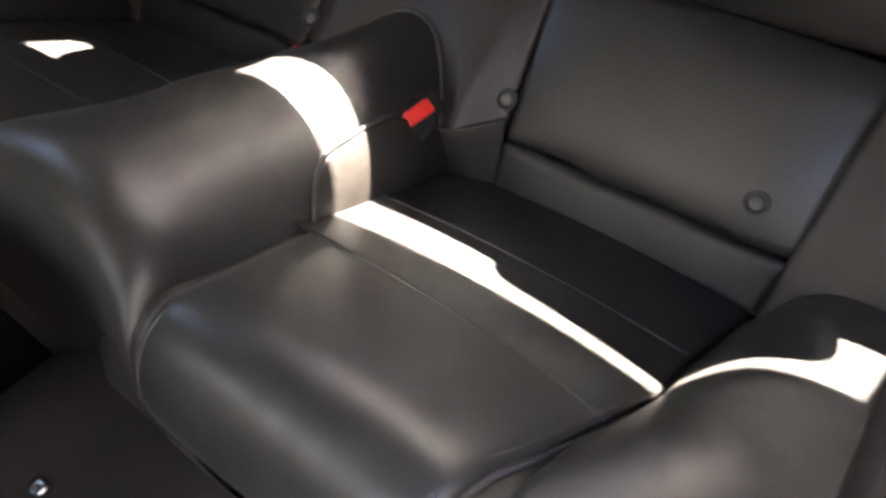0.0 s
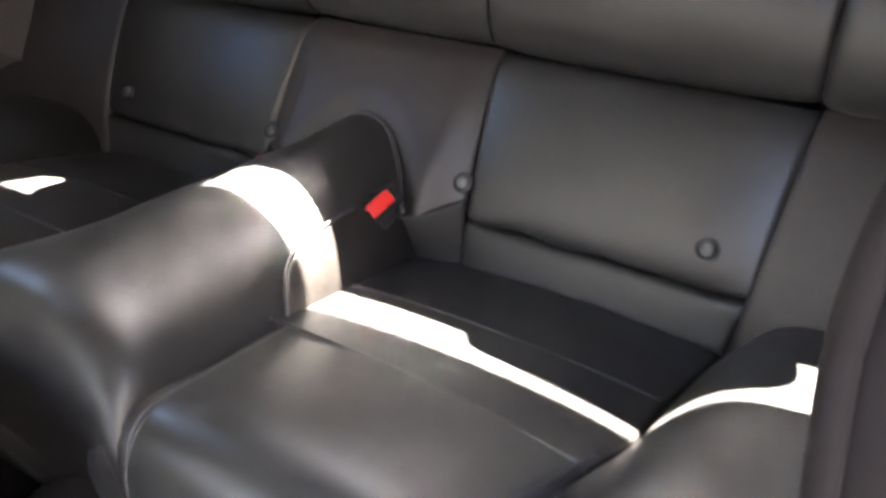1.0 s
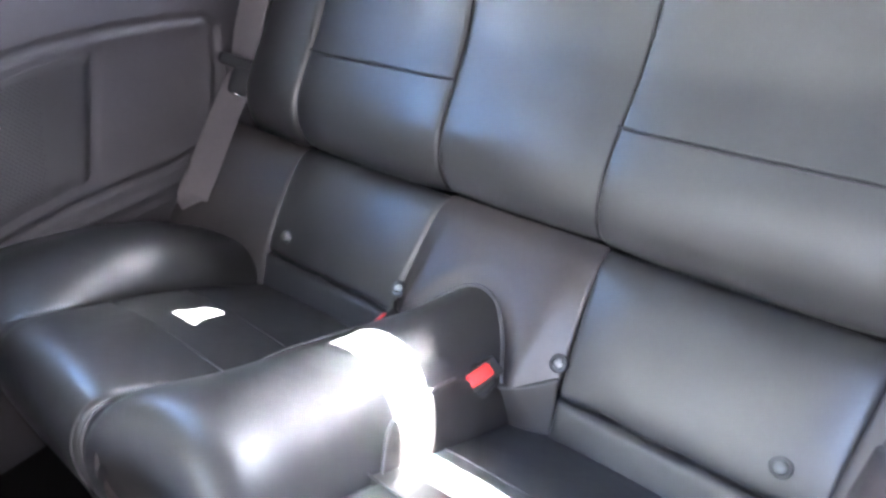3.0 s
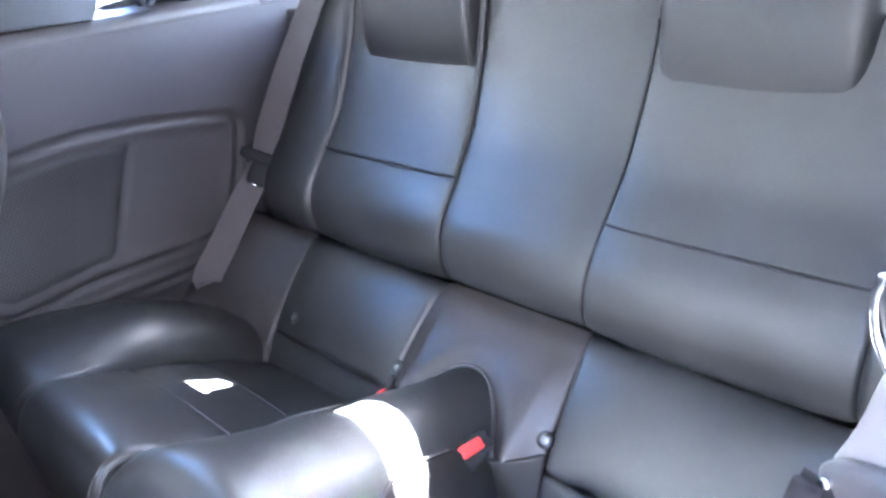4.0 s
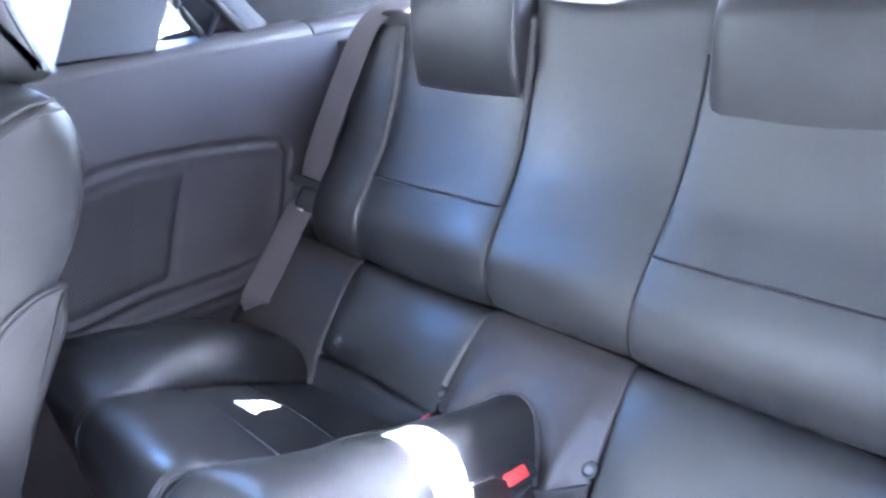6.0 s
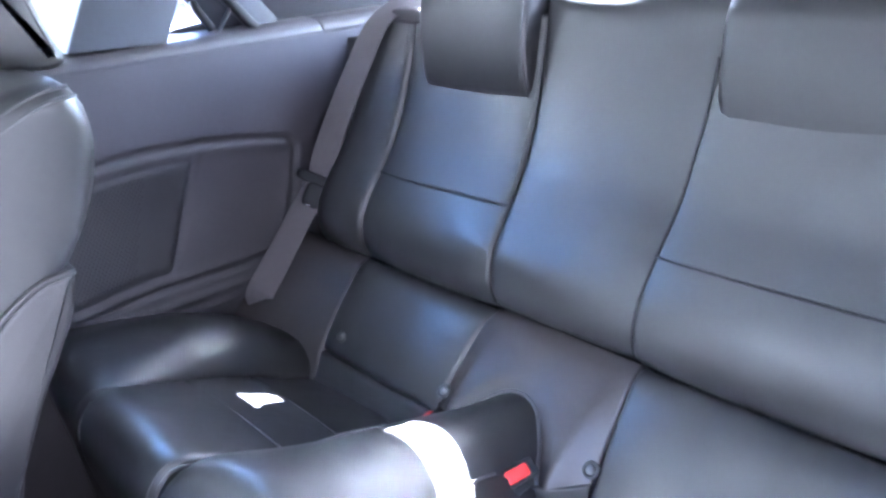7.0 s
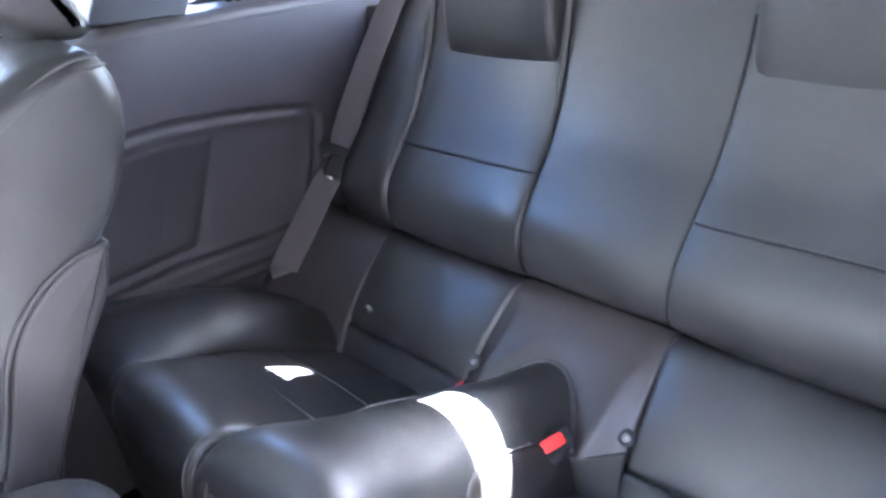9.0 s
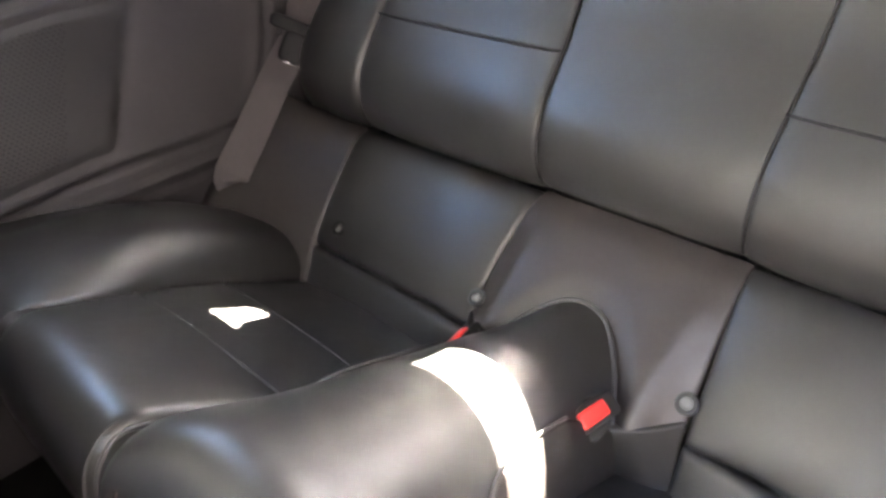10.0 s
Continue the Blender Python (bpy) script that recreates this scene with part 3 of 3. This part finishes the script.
def trim_x(y, z):
    d = inside_distance((y, z), POCKET)
    x = -0.592 + 0.022 * smoothstep(0.62, 0.42, z)
    x -= 0.008 * math.exp(-((d + 0.002) / 0.004) ** 2)
    x += 0.0022 * math.exp(-((d - 0.008) / 0.005) ** 2)
    div = y - lerp(-0.168, -0.078, (z - 0.47) / 0.19)
    if d > 0:
        x -= 0.003 * math.exp(-(div / 0.003) ** 2) * smoothstep(0.010, 0.024, d)
        x -= 0.002 * smoothstep(0.012, 0.03, d)
    ridge = z - (0.426 - 0.02 * (y + 0.3))
    x += 0.006 * math.exp(-(ridge / 0.005) ** 2) * (y < 0.08) + 0.004 * math.exp(-((ridge + 0.022) / 0.004) ** 2) * (y < 0.08)
    return x


bm = bmesh.new()
ys, zs = [lerp(-0.75, 0.36, i / 170) for i in range(171)], [lerp(0.12, 0.811, i / 120) for i in range(121)]
grid = [[bm.verts.new((trim_x(y, z), y, z)) for z in zs] for y in ys]
for a, b in zip(grid, grid[1:]):
    for i in range(120):
        bm.faces.new((a[i], b[i], b[i + 1], a[i + 1]))
part("trim_panel", bm, PLASTIC, trim_wall)


def cover_x(y, z):
    """The face of the pocket's darkened front part, bulging a little out of the pocket."""
    edge = lerp(-0.170, -0.080, (z - 0.47) / 0.19) - y
    return trim_x(y, z) + 0.0035 * smoothstep(0.0, 0.014, edge) * smoothstep(0.018, 0.032, inside_distance((y, z), POCKET)) - 0.0006


# an added sheet of darker plastic gives the shade in the pocket's front part
bm = bmesh.new()
rows = []
for j in range(41):
    z = lerp(0.470, 0.660, j / 40)
    hi = lerp(-0.170, -0.080, (z - 0.47) / 0.19)
    lo = next((y for y in [lerp(-0.37, hi, k / 80) for k in range(81)] if inside_distance((y, z), POCKET) > 0.016), hi)
    rows.append([bm.verts.new((cover_x(y, z), y, z)) for y in [lerp(lo, hi, k / 30) for k in range(31)]])
for a, b in zip(rows, rows[1:]):
    for i in range(30):
        bm.faces.new((a[i], a[i + 1], b[i + 1], b[i]))
part("shaded_pocket_face", bm, SHELL, trim_wall, "moulded pocket face, its shade given as a darker colour")
# flat black dots for the shade in the grille's perforations
bm = bmesh.new()
for i in range(46):
    for j in range(40):
        y, z = -0.36 + i * 0.0066 + (j % 2) * 0.0033, 0.478 + j * 0.0045
        d = inside_distance((y, z), POCKET)
        if d > 0.032 and y < lerp(-0.235, -0.165, (z - 0.47) / 0.19):
            c = (cover_x(y, z) + 0.0005, y, z)
            vs = [bm.verts.new((c[0], c[1] + 0.0014 * math.cos(k * math.tau / 6), c[2] + 0.0014 * math.sin(k * math.tau / 6))) for k in range(6)]
            bm.faces.new(vs)
tagged(part("speaker_grille", bm, MATTE_BLACK, trim_wall, "perforated speaker grille"), kind="stuff")
cap = [(-0.590, 0.810), (-0.594, 0.819), (-0.604, 0.827), (-0.622, 0.831), (-0.70, 0.834), (-0.72, 0.80), (-0.72, 0.78), (-0.60, 0.78)]
part("sill_cap", prism(cap, "y", -1.30, 0.188, 0.003), PLASTIC, trim_wall)
part("sill_end_cap", prism(cap, "y", 0.1895, 0.36, 0.003), PLASTIC, trim_wall)
part("outer_skin", prism([(-0.74, -0.05), (-0.66, -0.05), (-0.66, 0.80), (-0.74, 0.80)], "y", -1.4, 1.6), FRAME, trim_wall)
part("rear_corner_trim", prism([(-0.62, 0.22), (-0.50, 0.30), (-0.50, 0.40), (-0.62, 0.40)], "z", 0.12, 0.79, 0.004), PLASTIC, trim_wall)

# ---- near side: quarter trim and the front seat's belt ----
near_wall = tagged(thing("wall_near_trim", (0.6, 0.1, FLOOR_Z), "dark grey quarter trim beside the rear seat", "side trim"), kind="structure")
part("trim_panel", prism([(0.600, -0.26), (0.592, -0.22), (0.592, 0.36), (0.72, 0.36), (0.72, -0.26)], "z", 0.12, 0.80, 0.008), PLASTIC, near_wall)
part("sill_cap", prism([(-x, z) for x, z in cap], "y", -0.24, 0.36, 0.003), PLASTIC, near_wall)
part("rear_corner_trim", prism([(0.62, 0.22), (0.50, 0.30), (0.50, 0.40), (0.62, 0.40)], "z", 0.12, 0.79, 0.004), PLASTIC, near_wall)
part("rocker", box((0.16, 1.3, 0.22), (0.64, -0.80, 0.06), 0.02, 3), PLASTIC, near_wall)

front_belt = thing("front_seat_belt", (0.584, -0.502, 0.155), "grey front seat belt with metal tongue hanging by the door", "seat belt")
STRAP = [(0.489, -0.245, 0.674), (0.483, -0.256, 0.634), (0.483, -0.276, 0.590), (0.489, -0.296, 0.548), (0.499, -0.318, 0.492), (0.508, -0.360, 0.480), (0.520, -0.405, 0.464), (0.535, -0.438, 0.42), (0.560, -0.475, 0.30), (0.580, -0.500, 0.185)]
# the lower strap hangs in shade, so its colour is darkened
part("lower_webbing", ribbon(STRAP, [(-0.2, -0.8, 0.55)] * 5 + [(-0.1, -0.3, 0.9)] * 2 + [(-0.2, -0.95, 0.2)] * 3), WEBBING_SHADED, front_belt)
part("folded_edge", tube([(x - 0.0175, y - 0.003, z) for x, y, z in STRAP[:6]], 0.0075, 14), WEBBING_SHADED, front_belt, "rounded fold of the webbing")
part("upper_webbing", ribbon([(0.497, -0.241, 0.676), (0.506, -0.238, 0.703), (0.515, -0.236, 0.745), (0.545, -0.225, 0.86), (0.585, -0.210, 0.97)], [(-0.25, -0.75, 0.6)] * 5), WEBBING, front_belt)
tt = Matrix.Rotation(radians(-30), 3, "Z") @ Matrix.Rotation(radians(-25), 3, "Y")
tongue = part("tongue_head", blob((0.062, 0.016, 0.030), (0.500, -0.246, 0.680), 3.4, 18, tt), PLASTIC, front_belt)
part("rivet", blob((0.006, 0.005, 0.006), tuple(Vector((0.500, -0.246, 0.680)) + tt @ Vector((-0.021, -0.008, 0.004))), 3.0, 10, tt), CHROME, tongue, "small bright rivet")
for k in (-0.009, 0.009):
    part("tongue_prong", box((0.007, 0.003, 0.034), Vector((0.500, -0.246, 0.680)) + tt @ Vector((k - 0.006, -0.004, -0.028)), 0.0012, 2, tt), CHROME, tongue, "bright metal tongue")
part("tongue_bridge", box((0.025, 0.003, 0.007), Vector((0.500, -0.246, 0.680)) + tt @ Vector((-0.006, -0.004, -0.043)), 0.0012, 2, tt), CHROME, tongue, "bright metal tongue")
GUIDE = Vector((0.508, -0.250, 0.775))
guide = part("belt_guide", blob((0.040, 0.018, 0.056), tuple(GUIDE), 3.0, 18, tt), PLASTIC_DARK, front_belt)
part("guide_rim", tube([tuple(GUIDE + tt @ Vector((0.021 * math.sin(a), -0.006, 0.029 * math.cos(a)))) for a in [lerp(-2.9, -0.2, i / 10) for i in range(11)]], 0.0025, 10), CHROME, guide, "chrome rim")
part("anchor", blob((0.05, 0.02, 0.06), (0.584, -0.502, 0.185), 4.0, 14, tt), PLASTIC_DARK, front_belt)

# ---- front passenger seat, seen from its inner side ----
front_seat = thing("front_passenger_seat", (-0.36, -0.62, FLOOR_Z), "black leather front passenger seat with headrest, seen from behind", "car seat")
SEATBACK = [(-0.396, 0.866), (-0.379, 0.848), (-0.375, 0.815), (-0.383, 0.778), (-0.402, 0.738), (-0.430, 0.700), (-0.462, 0.655), (-0.497, 0.60), (-0.532, 0.54), (-0.560, 0.47), (-0.572, 0.42), (-0.63, 0.40), (-0.69, 0.43), (-0.668, 0.52), (-0.636, 0.61), (-0.600, 0.69), (-0.563, 0.755), (-0.528, 0.802), (-0.488, 0.836), (-0.440, 0.860)]
SEAT_SHELL = [(-0.424, 0.709), (-0.452, 0.706), (-0.484, 0.689), (-0.509, 0.665), (-0.527, 0.635), (-0.542, 0.59), (-0.560, 0.54), (-0.570, 0.50), (-0.534, 0.50), (-0.512, 0.536), (-0.495, 0.568), (-0.478, 0.600), (-0.455, 0.636), (-0.434, 0.672)]
SKIRT = [(-0.503, 0.553), (-0.556, 0.536), (-0.60, 0.45), (-0.62, 0.24), (-0.55, 0.24), (-0.530, 0.45)]
HEADREST = [(-0.374, 0.965), (-0.372, 0.932), (-0.366, 0.905), (-0.357, 0.874), (-0.366, 0.862), (-0.405, 0.866), (-0.434, 0.884), (-0.454, 0.92), (-0.464, 0.97), (-0.455, 1.02), (-0.42, 1.045), (-0.390, 1.03), (-0.378, 1.00)]
part("backrest", cushion(-0.605, -0.114, SEATBACK, 0.024, 72), LEATHER, front_seat)
part("back_shell", cushion(-0.609, -0.109, SEAT_SHELL, 0.007, 60), SHELL, front_seat, "dark grey moulded seat shell")
part("shell_rim", tube([(-0.1125, y - 0.001, z - 0.001) for y, z in SEAT_SHELL[:7]], 0.0035), SHELL, front_seat)
part("hinge_cover", cushion(-0.600, -0.114, SKIRT, 0.010, 36), PLASTIC, front_seat, "grey plastic hinge cover")
part("seat_cushion", blob((0.52, 0.50, 0.16), (-0.365, -0.84, 0.30), 5.0, 30), LEATHER, front_seat)
part("seat_base", box((0.44, 0.40, 0.14), (-0.365, -0.80, 0.17), 0.02, 3), PLASTIC_DARK, front_seat)
front_head = part("headrest", cushion(-0.505, -0.209, [(y + 0.003, z) for y, z in HEADREST], 0.020, 56), LEATHER, front_seat)
part("headrest_seam", tube([(-0.2115, y - 0.009, z + 0.004) for y, z in HEADREST[:4]], 0.0016), THREAD, front_head)
for x in (-0.42, -0.30):
    part("headrest_post", tube([(x, -0.425, 0.84), (x, -0.418, 0.86), (x, -0.41, 0.885)], 0.006, 10), CHROME, front_seat)
for k in (0.0, 0.008):
    line = [(-0.386, 0.852), (-0.405, 0.851), (-0.424, 0.845), (-0.448, 0.834), (-0.480, 0.815), (-0.514, 0.787), (-0.545, 0.750), (-0.578, 0.69)]
    part("top_stitching", tube([(-0.1155 - 0.45 * k, y - 0.5 * k, z + k) for y, z in line], 0.0016), THREAD, front_seat)

# ---- console, floor, front cabin ----
# never in view; its tilt and height hold back low light from the windshield
driver_seat = thing("front_driver_seat", (0.37, -0.98, FLOOR_Z), "unseen black leather front driver seat, folded forward to block low light", "car seat")
part("seat_cushion", blob((0.52, 0.50, 0.16), (0.365, -0.98, 0.32), 5.0, 26), LEATHER, driver_seat)
part("backrest", blob((0.50, 0.66, 0.17), (0.355, -0.98, 0.63), 5.0, 26, Matrix.Rotation(radians(-37), 3, "X")), LEATHER, driver_seat)
part("headrest", blob((0.28, 0.19, 0.11), (0.355, -1.32, 0.862), 5.0, 22, Matrix.Rotation(radians(-30), 3, "X")), LEATHER, driver_seat)
part("seat_base", box((0.44, 0.44, 0.14), (0.365, -0.98, 0.17), 0.02, 3), PLASTIC_DARK, driver_seat)
console = thing("centre_console", (0, -0.75, FLOOR_Z), "black padded centre console armrest between the front seats", "console")
part("armrest_lid", blob((0.20, 0.36, 0.09), (0.0, -0.675, 0.512), 3.6, 26), LEATHER, console)
part("console_body", box((0.17, 0.52, 0.40), (0.0, -0.90, 0.29), 0.03, 4), PLASTIC, console)
floor = tagged(link("floor", box((1.40, 2.2, 0.04), (0, -0.45, FLOOR_Z - 0.02), 0.0), CARPET), "dark charcoal carpeted car floor", "floor", kind="structure")
tunnel = tagged(link("tunnel", blob((0.30, 1.6, 0.30), (0, -0.9, FLOOR_Z), 4.0, 26), CARPET), "carpeted transmission tunnel", "floor", kind="structure")
bolt = thing("floor_bolt", (0.005, -0.492, 0.249), "small shiny bolt head in the floor carpet", "bolt")
part("bolt_head", blob((0.015, 0.015, 0.010), (0.005, -0.492, 0.252), 3, 10), CHROME, bolt)
dash = thing("dashboard", (0, -1.5, FLOOR_Z), "dark grey moulded dashboard", "dashboard")
part("dash_body", blob((1.36, 0.42, 0.50), (0, -1.48, 0.58), 5.0, 24), PLASTIC, dash)
far_door = tagged(link("door_far", box((0.07, 1.0, 0.66), (-0.655, -0.95, 0.46), 0.02), PLASTIC), "dark grey inner door panel, closed", "door", kind="structure")

# ---- soft top, its side frames and glass ----
# out of view; its opening angle sets how much side light gets in
near_door = tagged(link("door_near", box((0.09, 1.15, 0.80), (1.10, -1.08, 0.45), 0.02, 3, Matrix.Rotation(radians(-46), 3, "Z")), PLASTIC), "unseen dark grey car door, angled to limit the light from the side", "door", kind="structure")
soft_top = tagged(thing("soft_top", (0, 0, 1.15), "raised dark blue-black convertible soft top with folding frame", "roof"), kind="structure")
ROOF_REAR, ROOF_SKEW, WINDOW_NEAR, WINDOW_FAR = 0.464, -0.02, 0.308, 0.445
roof = [(-1.05, 1.075), (-0.8, 1.130), (-0.3, 1.16), (0.0, 1.165), (ROOF_REAR, 1.150), (ROOF_REAR, 1.165), (0.0, 1.185), (-0.3, 1.18), (-0.8, 1.15), (-1.05, 1.095)]
bm = prism(roof, "x", -0.664, 0.664)
for v in bm.verts:
    if v.co.y > 0.3:
        v.co.y -= ROOF_SKEW * v.co.x
part("headliner", bm, LINING, soft_top)
for s, half in ((-1, WINDOW_FAR), (1, WINDOW_NEAR)):
    part("rear_quarter_cloth", prism([(s * half, 0.30), (s * 0.66, 0.30), (s * 0.66, 1.20), (s * (half + 0.06), 1.20)], "z", 1.150, 1.158), FABRIC, soft_top)
for s in (-1, 1):
    part("side_post", prism([(-0.238, 0.832), (-0.090, 0.826), (-0.030, 0.94), (0.02, 1.17), (-0.10, 1.17), (-0.180, 0.94)], "x", s * 0.635, s * 0.60, 0.004), FABRIC, soft_top)
    part("side_rail", prism([(-1.06, 1.045), (-0.12, 1.12), (-0.12, 1.18), (-1.06, 1.095)], "x", s * 0.64, s * 0.585, 0.006), FABRIC, soft_top)
    part("quarter_cloth", prism([(0.012, 0.82), (1.25, 0.84), (1.15, 0.90), (0.38, 1.17), (-0.05, 1.17), (-0.044, 0.91)], "x", s * 0.66, s * 0.648), FABRIC, soft_top)
    part("linkage_arm", tube([(s * 0.628, 0.0, 0.835), (s * 0.625, -0.03, 0.885), (s * 0.62, -0.05, 0.95)], 0.007, 10), FRAME, soft_top)
    part("folded_cloth", ribbon([(s * 0.634, 0.105, 0.82), (s * 0.634, 0.06, 0.875), (s * 0.632, 0.005, 0.945), (s * 0.625, -0.03, 1.02)], [(1, 0, 0)] * 4, 0.05, 0.01), FABRIC, soft_top)
    part("linkage_strut", tube([(s * 0.622, 0.085, 0.815), (s * 0.622, 0.035, 0.875), (s * 0.615, -0.02, 0.945), (s * 0.61, -0.04, 1.0)], 0.009, 10), FRAME, soft_top)
    part("linkage_brace", tube([(s * 0.625, 0.005, 0.822), (s * 0.625, 0.022, 0.845), (s * 0.622, 0.038, 0.868)], 0.004, 8), FRAME, soft_top)
part("rear_bow", prism([(1.12, 0.86), (1.20, 0.86), (1.20, 0.90), (1.12, 0.90)], "x", -0.65, 0.65), FABRIC, soft_top)
part("rear_window", prism([(0.490, 1.140), (1.115, 0.895), (1.115, 0.900), (0.490, 1.145)], "x", -0.645, 0.645), REAR_GLASS, soft_top).visible_shadow = False
shelf = tagged(link("rear_deck", box((1.30, 0.86, 0.03), (0, 0.77, 0.80), 0.005), FABRIC), "dark cloth well behind the rear seat", "rear deck", kind="structure")
bulkhead = tagged(link("wall_rear", box((1.30, 0.02, 0.72), (0, 0.375, 0.44), 0.0), CARPET), "black carpeted bulkhead behind the seat", "bulkhead", kind="structure")
screen = tagged(thing("windshield", (0, -1.4, 0.85), "windshield with black pillars", "window"), kind="structure")
part("pane", prism([(-1.045, 1.078), (-1.75, 0.80), (-1.75, 0.805), (-1.045, 1.083)], "x", -0.62, 0.62), TINTED, screen).visible_shadow = False
for s in (-1, 1):
    part("pillar", prism([(-0.99, 1.055), (-1.06, 1.100), (-1.80, 0.80), (-1.68, 0.78)], "x", s * 0.60, s * 0.66), FRAME, screen)

# ---- outside ----
ground = tagged(link("ground", box((400, 400, 0.1), (0, 0, -0.25), 0.0), ASPHALT), "sunlit worn grey asphalt lot", "ground", kind="structure")
# added, unseen: keeps sky light from the near side out of the cabin
near_blocker = tagged(link("wall_sky_block_near", box((0.25, 14, 2.8), (2.3, 0, 1.2), 0.0), PLASTER), "plain dark grey wall added unseen beside the car to block sky light", "wall", kind="structure")
# added, unseen: hides the low sky that would shine through the windshield
front_blocker = tagged(link("wall_sky_block_ahead", box((13.1, 0.25, 2.9), (-4.4, -3.75, 1.15), 0.0), PLASTER), "plain dark grey wall added unseen ahead of the car to dim the windshield", "wall", kind="structure")
# an added pane whose tint weakens the sky light from the far side
side_glass = tagged(link("window_far", prism([(-1.50, 0.80), (-0.10, 0.80), (-0.10, 1.14), (-0.94, 1.10), (-1.45, 0.87)], "x", -0.642, -0.638), TINTED), "tinted side pane added to dim the sky light", "window", kind="structure")
side_glass.visible_shadow = False
seal = tagged(link("window_seal", prism([(-0.075, 0.833), (0.02, 0.833), (0.02, 0.846), (-0.045, 0.842)], "x", -0.70, -0.655, 0.001), PLASTIC_DARK), "black rubber window seal on the sill", "seal", kind="structure")
litter_bin = thing("litter_bin", (-9.0, 3.87, -0.2), "small grey litter bin standing on the asphalt", "bin")
bm = bmesh.new()
bmesh.ops.create_cone(bm, cap_ends=True, segments=20, radius1=0.16, radius2=0.22, depth=0.55)
bmesh.ops.translate(bm, verts=bm.verts, vec=(-9.0, 3.87, 0.075))
part("bucket", bm, PLASTIC, litter_bin)
bm = bmesh.new()
bmesh.ops.create_cone(bm, cap_ends=True, segments=20, radius1=0.235, radius2=0.225, depth=0.05)
bmesh.ops.translate(bm, verts=bm.verts, vec=(-9.0, 3.87, 0.37))
part("rim", bm, PLASTIC, litter_bin)
